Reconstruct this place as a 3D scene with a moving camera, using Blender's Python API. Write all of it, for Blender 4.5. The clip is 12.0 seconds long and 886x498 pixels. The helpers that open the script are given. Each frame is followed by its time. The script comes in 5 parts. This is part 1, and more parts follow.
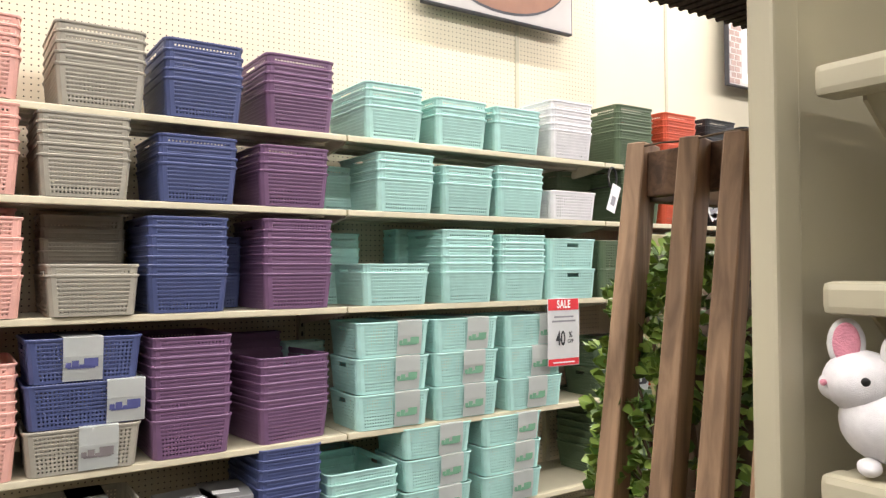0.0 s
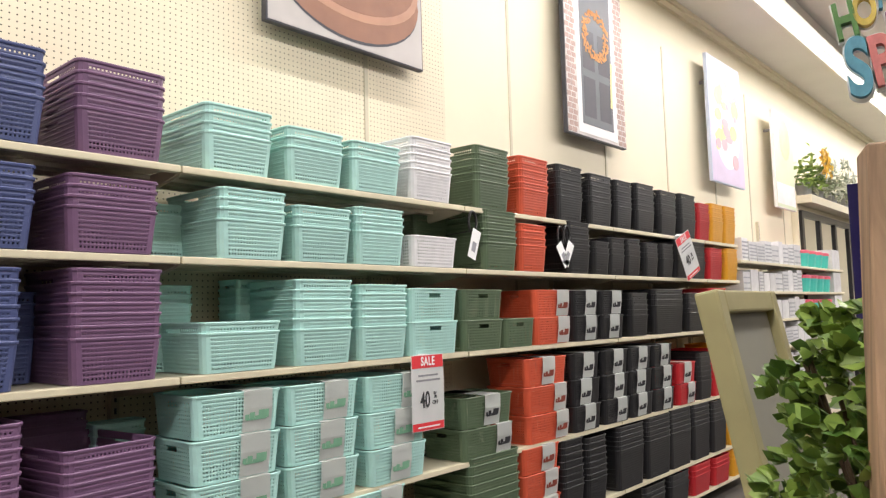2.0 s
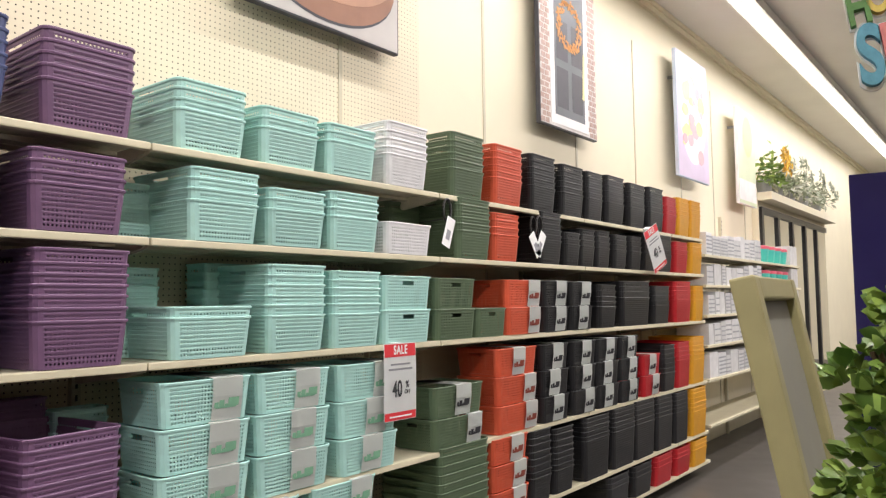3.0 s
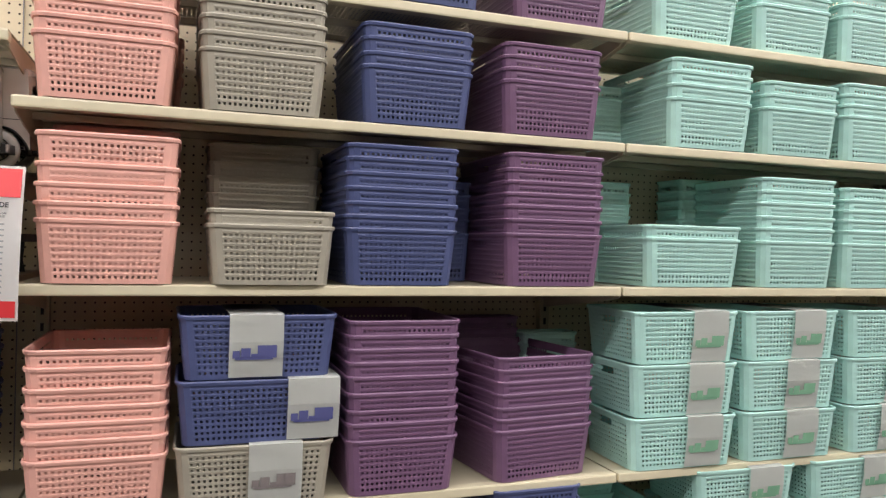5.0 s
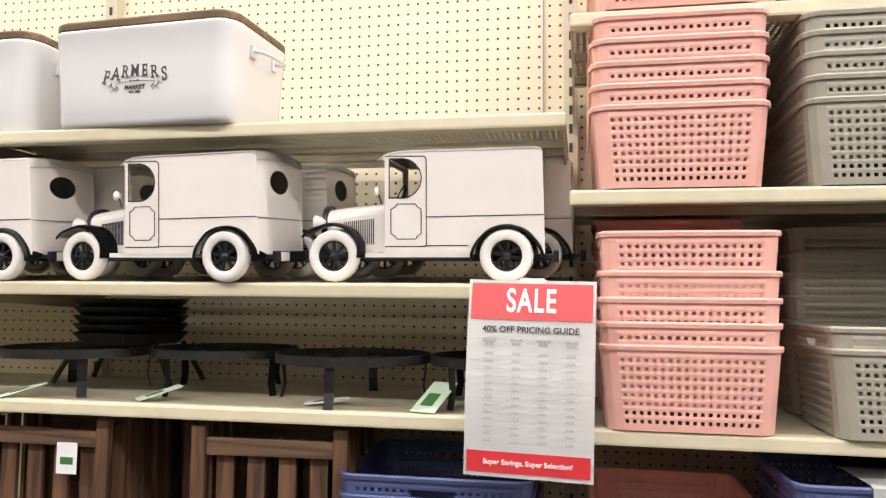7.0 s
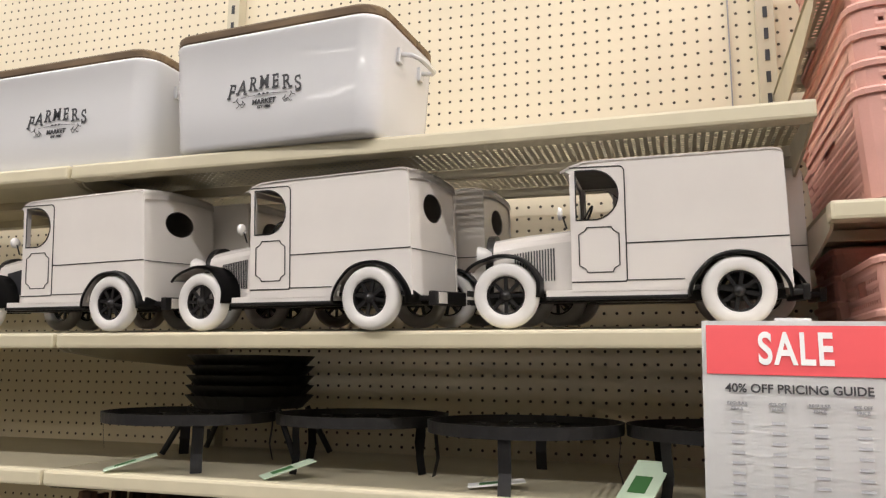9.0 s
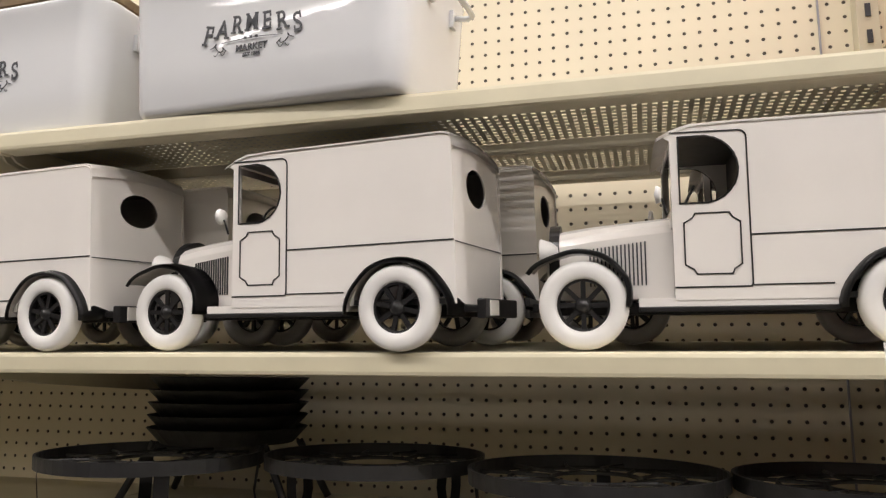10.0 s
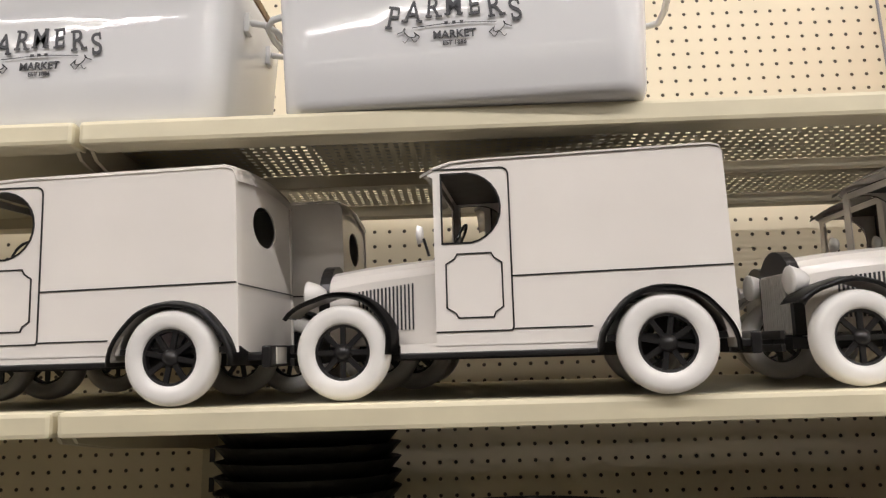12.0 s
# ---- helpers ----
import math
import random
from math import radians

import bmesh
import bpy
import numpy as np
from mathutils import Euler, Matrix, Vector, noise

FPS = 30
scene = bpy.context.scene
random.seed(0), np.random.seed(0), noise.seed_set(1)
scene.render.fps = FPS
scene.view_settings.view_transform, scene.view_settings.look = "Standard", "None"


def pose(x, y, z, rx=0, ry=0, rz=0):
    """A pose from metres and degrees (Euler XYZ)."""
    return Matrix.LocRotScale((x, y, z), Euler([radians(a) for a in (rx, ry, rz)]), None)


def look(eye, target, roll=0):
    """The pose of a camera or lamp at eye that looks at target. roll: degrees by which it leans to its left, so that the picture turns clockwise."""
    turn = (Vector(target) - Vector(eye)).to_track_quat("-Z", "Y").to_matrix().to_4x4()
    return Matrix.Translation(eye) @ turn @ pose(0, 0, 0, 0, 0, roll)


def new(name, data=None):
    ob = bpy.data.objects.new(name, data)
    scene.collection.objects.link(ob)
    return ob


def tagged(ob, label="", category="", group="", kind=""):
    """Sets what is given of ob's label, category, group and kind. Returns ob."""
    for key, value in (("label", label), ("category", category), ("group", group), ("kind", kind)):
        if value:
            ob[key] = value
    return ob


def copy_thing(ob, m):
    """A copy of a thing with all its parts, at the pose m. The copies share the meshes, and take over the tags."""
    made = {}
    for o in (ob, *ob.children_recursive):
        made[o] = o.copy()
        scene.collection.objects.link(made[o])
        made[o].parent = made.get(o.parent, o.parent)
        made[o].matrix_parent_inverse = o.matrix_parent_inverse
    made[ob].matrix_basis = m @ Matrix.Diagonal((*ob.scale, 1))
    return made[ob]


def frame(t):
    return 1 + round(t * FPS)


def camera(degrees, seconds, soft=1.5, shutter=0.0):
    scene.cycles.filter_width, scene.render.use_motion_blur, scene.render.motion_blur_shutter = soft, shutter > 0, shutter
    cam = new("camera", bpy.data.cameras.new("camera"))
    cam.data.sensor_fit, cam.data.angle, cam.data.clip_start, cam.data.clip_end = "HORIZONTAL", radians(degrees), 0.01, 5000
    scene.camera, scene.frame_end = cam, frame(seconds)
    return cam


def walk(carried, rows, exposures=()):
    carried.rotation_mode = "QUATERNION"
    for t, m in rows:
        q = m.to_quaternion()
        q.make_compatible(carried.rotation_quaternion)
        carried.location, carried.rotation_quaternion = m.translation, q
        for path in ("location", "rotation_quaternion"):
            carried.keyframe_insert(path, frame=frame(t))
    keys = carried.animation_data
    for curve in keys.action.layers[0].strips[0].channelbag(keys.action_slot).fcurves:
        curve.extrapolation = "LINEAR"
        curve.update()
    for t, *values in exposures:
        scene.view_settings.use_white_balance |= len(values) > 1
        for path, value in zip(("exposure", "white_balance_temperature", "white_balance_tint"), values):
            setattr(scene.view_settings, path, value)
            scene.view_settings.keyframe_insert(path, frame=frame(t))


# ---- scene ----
cam = camera(61.6, 12.0, 1.3)
PATH = [
    (0, (-1.401, -2.787, 1.48), (-0.282, -1.13, 1.534), -0.3),
    (0.5, (-1.342, -2.622, 1.491), (-0.191, -0.993, 1.64), -0.5),
    (1, (-1.334, -2.496, 1.513), (-0.12, -0.914, 1.665), 0.0),
    (1.5, (-1.311, -2.377, 1.509), (0.071, -0.941, 1.677), -1.1),
    (2, (-1.313, -2.316, 1.516), (0.192, -1.009, 1.687), -1.5),
    (2.5, (-1.345, -2.298, 1.516), (0.217, -1.059, 1.682), -1.3),
    (2.7, (-1.338, -2.276, 1.518), (0.244, -1.062, 1.673), -0.8),
    (4.3, (-1.197, -1.922, 1.419), (0.046, -0.355, 1.431), 0.5),
    (4.5, (-1.194, -1.869, 1.422), (-0.086, -0.204, 1.421), 0.5),
    (5, (-1.172, -1.801, 1.428), (-0.507, 0.085, 1.42), 1.4),
    (5.5, (-1.312, -1.689, 1.439), (-0.91, 0.27, 1.469), 1.1),
    (6, (-1.372, -1.555, 1.466), (-1.193, 0.437, 1.486), 0.5),
    (6.5, (-1.438, -1.393, 1.513), (-1.522, 0.604, 1.568), 0.6),
    (7, (-1.504, -1.289, 1.536), (-1.866, 0.673, 1.677), 0.6),
    (7.5, (-1.582, -1.225, 1.521), (-2.082, 0.7, 1.73), 1.3),
    (7.7, (-1.632, -1.211, 1.519), (-2.163, 0.704, 1.743), 1.5),
    (9.3, (-1.743, -0.957, 1.51), (-2.338, 0.924, 1.838), 0.5),
    (9.5, (-1.776, -0.895, 1.522), (-2.353, 0.991, 1.851), 0.2),
    (10, (-1.883, -0.789, 1.545), (-2.408, 1.112, 1.874), 0.4),
    (10.5, (-2.078, -0.792, 1.569), (-2.422, 1.15, 1.902), -0.2),
    (11, (-2.232, -0.781, 1.572), (-2.387, 1.18, 1.93), -1.5),
    (11.5, (-2.309, -0.746, 1.575), (-2.389, 1.216, 1.956), -1.9),
    (12, (-2.34, -0.731, 1.564), (-2.393, 1.226, 1.973), -1.6),
]
walk(cam, [(t, look(eye, target, roll)) for t, eye, target, roll in PATH],
     [(0.0, 0.3), (1.0, 0.10), (2.5, -0.02), (4.5, -0.12), (5.5, 0.25), (6.5, 0.45), (7.5, 0.14), (9.5, -0.13), (12.0, -0.12)])

# ---- world and light ----
world = bpy.data.worlds.new("world")
scene.world = world
world.use_nodes = True
world.node_tree.nodes["Background"].inputs[0].default_value = (1.0, 0.93, 0.82, 1)
world.node_tree.nodes["Background"].inputs[1].default_value = 0.25

CEIL = 4.40
WALL_Y = 0.50


def strip_lamp(x, y, length, watts):
    lamp = bpy.data.lights.new("tube_light", "AREA")
    lamp.shape, lamp.size, lamp.size_y = "RECTANGLE", length, 0.06
    lamp.energy, lamp.color = watts, (1.0, 0.952, 0.955)
    ob = new("tube_light", lamp)
    ob.matrix_world = pose(x, y, CEIL - 0.15, 0, 0, 0)
    return ob


LAMP_ROWS = (-0.28, -2.7, -5.1, -7.6, -10.1, -12.6)
for ly in LAMP_ROWS:
    strip_lamp(5.0, ly, 24.0, 340 if ly > -1 else 640 if ly > -4 else 215 if ly > -6 else 45 if ly > -8 else 10)


# ---- materials ----
def mat(name, color, rough=0.5, metal=0.0, vary=0.06, scale=18.0, bump=0.0, bump_scale=200.0, spec=0.5, emit=0.0, per_object=0.0):
    m = bpy.data.materials.new(name)
    m.use_nodes = True
    nt = m.node_tree
    b = nt.nodes["Principled BSDF"]
    b.inputs["Roughness"].default_value = rough
    b.inputs["Metallic"].default_value = metal
    b.inputs["Specular IOR Level"].default_value = spec
    tc = nt.nodes.new("ShaderNodeTexCoord")
    n1 = nt.nodes.new("ShaderNodeTexNoise")
    n1.inputs["Scale"].default_value, n1.inputs["Detail"].default_value = scale, 5
    nt.links.new(tc.outputs["Object"], n1.inputs["Vector"])
    ramp = nt.nodes.new("ShaderNodeMapRange")
    ramp.inputs["From Min"].default_value, ramp.inputs["From Max"].default_value = 0.3, 0.7
    ramp.inputs["To Min"].default_value, ramp.inputs["To Max"].default_value = 1 - vary, 1 + vary
    nt.links.new(n1.outputs["Fac"], ramp.inputs["Value"])
    value = ramp.outputs["Result"]
    if per_object:
        info = nt.nodes.new("ShaderNodeObjectInfo")
        r2 = nt.nodes.new("ShaderNodeMapRange")
        r2.inputs["To Min"].default_value, r2.inputs["To Max"].default_value = 1 - per_object, 1 + per_object
        nt.links.new(info.outputs["Random"], r2.inputs["Value"])
        mm = nt.nodes.new("ShaderNodeMath")
        mm.operation = "MULTIPLY"
        nt.links.new(value, mm.inputs[0])
        nt.links.new(r2.outputs["Result"], mm.inputs[1])
        value = mm.outputs[0]
    mul = nt.nodes.new("ShaderNodeVectorMath")
    mul.operation = "SCALE"
    mul.inputs[0].default_value = color
    nt.links.new(value, mul.inputs["Scale"])
    nt.links.new(mul.outputs["Vector"], b.inputs["Base Color"])
    n3 = nt.nodes.new("ShaderNodeTexNoise")
    n3.inputs["Scale"].default_value = scale * 2.3
    nt.links.new(tc.outputs["Object"], n3.inputs["Vector"])
    rr = nt.nodes.new("ShaderNodeMapRange")
    rr.inputs["To Min"].default_value, rr.inputs["To Max"].default_value = rough * 0.85, min(1, rough * 1.15)
    nt.links.new(n3.outputs["Fac"], rr.inputs["Value"])
    nt.links.new(rr.outputs["Result"], b.inputs["Roughness"])
    if bump:
        n2 = nt.nodes.new("ShaderNodeTexNoise")
        n2.inputs["Scale"].default_value = bump_scale
        nt.links.new(tc.outputs["Object"], n2.inputs["Vector"])
        bp = nt.nodes.new("ShaderNodeBump")
        bp.inputs["Strength"].default_value, bp.inputs["Distance"].default_value = bump, 0.002
        nt.links.new(n2.outputs["Fac"], bp.inputs["Height"])
        nt.links.new(bp.outputs["Normal"], b.inputs["Normal"])
    if emit:
        b.inputs["Emission Color"].default_value = (1.0, 0.95, 0.86, 1)
        b.inputs["Emission Strength"].default_value = emit
    return m


def dotted(name, color, pitch, radius, dark):
    """Hardboard with a square grid of round drilled holes in the plane of x and z."""
    m = mat(name, color, 0.55, vary=0.05, scale=3.0)
    nt = m.node_tree
    b = nt.nodes["Principled BSDF"]
    old = b.inputs["Base Color"].links[0].from_socket
    tc = nt.nodes.new("ShaderNodeTexCoord")
    sep = nt.nodes.new("ShaderNodeSeparateXYZ")
    nt.links.new(tc.outputs["Object"], sep.inputs[0])
    squares = []
    for axis in ("X", "Z"):
        wrap = nt.nodes.new("ShaderNodeMath")
        wrap.operation = "PINGPONG"
        wrap.inputs[1].default_value = pitch / 2
        nt.links.new(sep.outputs[axis], wrap.inputs[0])
        sq = nt.nodes.new("ShaderNodeMath")
        sq.operation = "MULTIPLY"
        nt.links.new(wrap.outputs[0], sq.inputs[0])
        nt.links.new(wrap.outputs[0], sq.inputs[1])
        squares.append(sq)
    add = nt.nodes.new("ShaderNodeMath")
    nt.links.new(squares[0].outputs[0], add.inputs[0])
    nt.links.new(squares[1].outputs[0], add.inputs[1])
    hole = nt.nodes.new("ShaderNodeMapRange")
    hole.inputs["From Min"].default_value, hole.inputs["From Max"].default_value = (radius * 0.85) ** 2, (radius * 1.1) ** 2
    nt.links.new(add.outputs[0], hole.inputs["Value"])
    mix = nt.nodes.new("ShaderNodeMix")
    mix.data_type = "RGBA"
    mix.inputs["A"].default_value = (*dark, 1)
    nt.links.new(hole.outputs["Result"], mix.inputs["Factor"])
    nt.links.new(old, mix.inputs["B"])
    nt.links.new(mix.outputs["Result"], b.inputs["Base Color"])
    bp = nt.nodes.new("ShaderNodeBump")
    bp.inputs["Strength"].default_value, bp.inputs["Distance"].default_value = 0.8, 0.004
    nt.links.new(hole.outputs["Result"], bp.inputs["Height"])
    nt.links.new(bp.outputs["Normal"], b.inputs["Normal"])
    return m


def woody(name, dark, light, scale=9.0, axis="Z"):
    m = mat(name, light, 0.7, vary=0.1, scale=30, per_object=0.14)
    nt = m.node_tree
    b = nt.nodes["Principled BSDF"]
    tc = nt.nodes.new("ShaderNodeTexCoord")
    mp = nt.nodes.new("ShaderNodeMapping")
    mp.inputs["Scale"].default_value = {"Z": (7, 7, 0.5), "X": (0.5, 7, 7), "Y": (7, 0.5, 7)}[axis]
    nt.links.new(tc.outputs["Object"], mp.inputs[0])
    n = nt.nodes.new("ShaderNodeTexNoise")
    n.inputs["Scale"].default_value, n.inputs["Detail"].default_value, n.inputs["Distortion"].default_value = scale, 8, 0.6
    nt.links.new(mp.outputs[0], n.inputs["Vector"])
    ramp = nt.nodes.new("ShaderNodeValToRGB")
    ramp.color_ramp.elements[0].position, ramp.color_ramp.elements[1].position = 0.33, 0.68
    ramp.color_ramp.elements[0].color, ramp.color_ramp.elements[1].color = (*dark, 1), (*light, 1)
    nt.links.new(n.outputs["Fac"], ramp.inputs[0])
    nt.links.new(ramp.outputs[0], b.inputs["Base Color"])
    bp = nt.nodes.new("ShaderNodeBump")
    bp.inputs["Strength"].default_value, bp.inputs["Distance"].default_value = 0.5, 0.002
    nt.links.new(n.outputs["Fac"], bp.inputs["Height"])
    nt.links.new(bp.outputs["Normal"], b.inputs["Normal"])
    return m


CREAM = (0.66, 0.59, 0.41)
M_WALL = mat("cream_wall_paint", (0.78, 0.71, 0.54), 0.6, vary=0.03, scale=2.0, bump=0.05)
M_PEG = dotted("cream_pegboard", (0.74, 0.66, 0.49), 0.0254, 0.0031, (0.06, 0.045, 0.03))
M_CEIL = mat("ceiling_white", (0.80, 0.78, 0.74), 0.8, vary=0.03, scale=1.5, bump=0.1, bump_scale=60)
# floor is out of view; dark colour cuts light bounced into the shelves
M_FLOOR = mat("floor_tile", (0.08, 0.072, 0.065), 0.35, vary=0.08, scale=2.0)
# walls out of view, coloured dark to cut the front fill light
M_DARK_WALL = mat("unseen_dark_wall", (0.10, 0.085, 0.07), 0.7, vary=0.5, scale=1.5)
M_SHELF = mat("putty_enamel_steel", (0.56, 0.51, 0.37), 0.38, vary=0.05, scale=8.0)
M_PRICE = mat("shelf_edge", (0.66, 0.60, 0.43), 0.35, vary=0.05, scale=14.0)
M_BRACKET = mat("bracket_steel", (0.50, 0.45, 0.33), 0.4, vary=0.06)
M_TUBE = mat("lit_tube", (0.9, 0.9, 0.85), 0.4, emit=5.0)
M_FIXTURE = mat("fixture_grey", (0.28, 0.28, 0.28), 0.5)
M_PAPER = mat("white_paper", (0.86, 0.86, 0.85), 0.65, vary=0.02)
M_SLEEVE = mat("white_card_sleeve", (0.72, 0.74, 0.71), 0.55, vary=0.02)
M_RED = mat("red_print", (0.66, 0.035, 0.045), 0.5, vary=0.03)
M_PINKRED = mat("coral_print", (0.82, 0.09, 0.10), 0.5, vary=0.03)
M_INK = mat("dark_ink", (0.03, 0.03, 0.035), 0.6)
M_GREYINK = mat("grey_ink", (0.30, 0.30, 0.32), 0.6)
M_PALEINK = mat("pale_grey_ink", (0.50, 0.50, 0.52), 0.6)
M_WHITE_EN = mat("white_enamel", (0.71, 0.71, 0.715), 0.03, vary=0.02, scale=5.0, bump=0.45, bump_scale=9.0)
M_TRUCK = mat("cream_white_enamel", (0.84, 0.795, 0.745), 0.17, vary=0.03, scale=9.0, bump=0.25, bump_scale=14)
M_TYRE = mat("white_tyre_paint", (0.80, 0.775, 0.74), 0.4, vary=0.04, scale=30)
M_BLACK = mat("black_gloss_paint", (0.015, 0.014, 0.014), 0.3, vary=0.2)
M_DKINSIDE = mat("dark_inside", (0.05, 0.045, 0.04), 0.5)
M_IRON = mat("black_iron", (0.014, 0.013, 0.013), 0.5, vary=0.25, scale=40, bump=0.2)
M_GRILLE = mat("nickel_grille", (0.62, 0.60, 0.56), 0.3, metal=0.6)
M_LID = woody("brown_wood_lid", (0.10, 0.062, 0.030), (0.22, 0.145, 0.072), axis="X")
M_WOOD = woody("weathered_brown_wood", (0.18, 0.112, 0.065), (0.42, 0.27, 0.16))
M_WOODX = woody("weathered_brown_rail", (0.06, 0.032, 0.017), (0.19, 0.108, 0.058), axis="X")
M_CRATE = woody("old_crate_wood", (0.048, 0.022, 0.011), (0.17, 0.085, 0.042))
M_TAG = mat("mint_tag_card", (0.55, 0.68, 0.52), 0.6)
M_TAGPRINT = mat("green_print", (0.05, 0.16, 0.05), 0.6)

PLASTIC = {
    "pink": (0.80, 0.43, 0.36), "grey": (0.37, 0.345, 0.28), "blue": (0.072, 0.092, 0.215), "purple": (0.185, 0.098, 0.185),
    "aqua": (0.43, 0.70, 0.645), "white": (0.80, 0.79, 0.80), "green": (0.10, 0.145, 0.082), "orange": (0.62, 0.095, 0.042),
    "black": (0.013, 0.013, 0.015), "red": (0.48, 0.014, 0.022), "yellow": (0.74, 0.36, 0.02), "navy": (0.045, 0.06, 0.20),
}
LOOKS = {"pink": "salmon pink", "grey": "warm grey", "blue": "denim blue", "purple": "plum purple", "aqua": "pale aqua", "white": "white",
         "green": "olive green", "orange": "burnt orange", "black": "black", "red": "red", "yellow": "mustard yellow", "navy": "dark blue"}
M_PLASTIC = {k: mat(k + "_plastic", c, 0.42, vary=0.05, scale=25, bump=0.12, bump_scale=260, per_object=0.05) for k, c in PLASTIC.items()}
M_PRINTS = {"aqua": mat("mint_print", (0.22, 0.46, 0.30), 0.6), "blue": mat("indigo_print", (0.10, 0.11, 0.30), 0.6),
            "grey": mat("taupe_print", (0.25, 0.22, 0.22), 0.6), "green": M_INK, "orange": mat("brown_print", (0.25, 0.05, 0.03), 0.6),
            "black": M_INK, "red": M_INK}


# ---- mesh helpers ----
def part(name, bm, material, parent=None, label="", at=None, smooth=False):
    me = bpy.data.meshes.new(name)
    bm.to_mesh(me)
    bm.free()
    if smooth:
        for p in me.polygons:
            p.use_smooth = True
    me.materials.append(material)
    ob = new(name, me)
    if parent:
        ob.parent = parent
    if at is not None:
        ob.matrix_basis = at
    if label:
        ob["label"] = label
    return ob


def add_box(bm, lo, hi, bevel=0.0, m=None):
    c = [(a + b) / 2 for a, b in zip(lo, hi)]
    s = [b - a for a, b in zip(lo, hi)]
    mm = Matrix.Translation(c) @ Matrix.Diagonal((*s, 1))
    r = bmesh.ops.create_cube(bm, size=1.0, matrix=mm if m is None else m @ mm)
    if bevel:
        es = list({e for v in r["verts"] for e in v.link_edges})
        bmesh.ops.bevel(bm, geom=es, offset=bevel, segments=2, affect="EDGES", profile=0.6)
    return bm


def box(lo, hi, bevel=0.0, m=None):
    return add_box(bmesh.new(), lo, hi, bevel, m)


def boxes(*pairs, bevel=0.0):
    bm = bmesh.new()
    for lo, hi in pairs:
        add_box(bm, lo, hi, bevel)
    return bm


def plate(outer, holes, thick):
    """A flat plate in x and z with holes, extruded along y by thick."""
    bm = bmesh.new()
    edges = []
    for loop in (outer, *holes):
        vs = [bm.verts.new((x, 0, z)) for x, z in loop]
        edges += [bm.edges.new((vs[i], vs[(i + 1) % len(vs)])) for i in range(len(vs))]
    bmesh.ops.triangle_fill(bm, use_beauty=True, use_dissolve=False, edges=edges)
    r = bmesh.ops.extrude_face_region(bm, geom=bm.faces[:])
    bmesh.ops.translate(bm, vec=(0, thick, 0), verts=[v for v in r["geom"] if isinstance(v, bmesh.types.BMVert)])
    bmesh.ops.recalc_face_normals(bm, faces=bm.faces[:])
    return bm


def lathe(profile, n=32, axis="Y"):
    """Turns a profile of (radius, height) round an axis."""
    bm = bmesh.new()
    rings = []
    for r, h in profile:
        ring = []
        for i in range(n):
            a = 2 * math.pi * i / n
            c, s = r * math.cos(a), r * math.sin(a)
            ring.append(bm.verts.new((c, h, s) if axis == "Y" else (c, s, h) if axis == "Z" else (h, c, s)))
        rings.append(ring)
    for a, b in zip(rings, rings[1:]):
        for i in range(n):
            bm.faces.new((a[i], a[(i + 1) % n], b[(i + 1) % n], b[i]))
    bmesh.ops.recalc_face_normals(bm, faces=bm.faces[:])
    return bm


def add_tube(bm, pts, r, n=8, closed=False):
    pts = [Vector(p) for p in pts]
    rings = []
    k = len(pts)
    for i, p in enumerate(pts):
        a = pts[(i - 1) % k] if closed or i else pts[i]
        b = pts[(i + 1) % k] if closed or i < k - 1 else pts[i]
        d = (b - a).normalized()
        u = d.cross(Vector((0.13, 0.21, 0.97)))
        u = (u if u.length > 0.1 else d.cross(Vector((1, 0, 0)))).normalized()
        w = d.cross(u)
        rings.append([bm.verts.new(p + r * (math.cos(2 * math.pi * j / n) * u + math.sin(2 * math.pi * j / n) * w)) for j in range(n)])
    for i in range(k if closed else k - 1):
        a, b = rings[i], rings[(i + 1) % k]
        for j in range(n):
            bm.faces.new((a[j], a[(j + 1) % n], b[(j + 1) % n], b[j]))
    if not closed:
        bm.faces.new(rings[0])
        bm.faces.new(rings[-1])
    return bm


def tube(pts, r, n=8, closed=False):
    return add_tube(bmesh.new(), pts, r, n, closed)


def text_mesh(body, size, material, parent, at, name="lettering", depth=0.0004, spacing=1.0, squeeze=1.0, bold=0.018):
    cu = bpy.data.curves.new("text", "FONT")
    cu.body, cu.size, cu.align_x, cu.align_y, cu.extrude = body, size, "CENTER", "CENTER", depth
    cu.space_character, cu.offset = spacing, bold * size
    tmp = bpy.data.objects.new("text", cu)
    me = bpy.data.meshes.new_from_object(tmp)
    bpy.data.objects.remove(tmp)
    bpy.data.curves.remove(cu)
    me.materials.append(material)
    ob = new(name, me)
    ob.parent = parent
    ob.matrix_basis = at @ Matrix.Diagonal((squeeze, 1, 1, 1))
    return ob


def structure(ob, label):
    return tagged(ob, label, "", "", "structure")


# ---- setting ----
floor = structure(part("floor", box((-7, -15.5, -0.1), (19, 0.7, 0.0)), M_FLOOR), "dark shop floor, out of view")
ceiling = structure(part("ceiling", box((-7, -15.5, CEIL), (19, 0.7, CEIL + 0.1)), M_CEIL), "white plastered shop ceiling")
wall_pegboard = structure(part("wall_pegboard", box((-7, WALL_Y, 0), (1.98, 0.7, CEIL)), M_PEG), "cream painted pegboard wall with rows of small holes")
wall_panelled = structure(part("wall_panelled", box((1.98, WALL_Y, 0), (19, 0.7, CEIL)), M_WALL), "smooth cream painted wall panels")
structure(part("wall_west", box((-7.2, -15.5, 0), (-7, 0.7, CEIL)), M_DARK_WALL), "mottled dark brown end wall, out of view")
structure(part("wall_east", box((19, -15.5, 0), (19.2, 0.7, CEIL)), M_WALL), "cream painted far end wall")
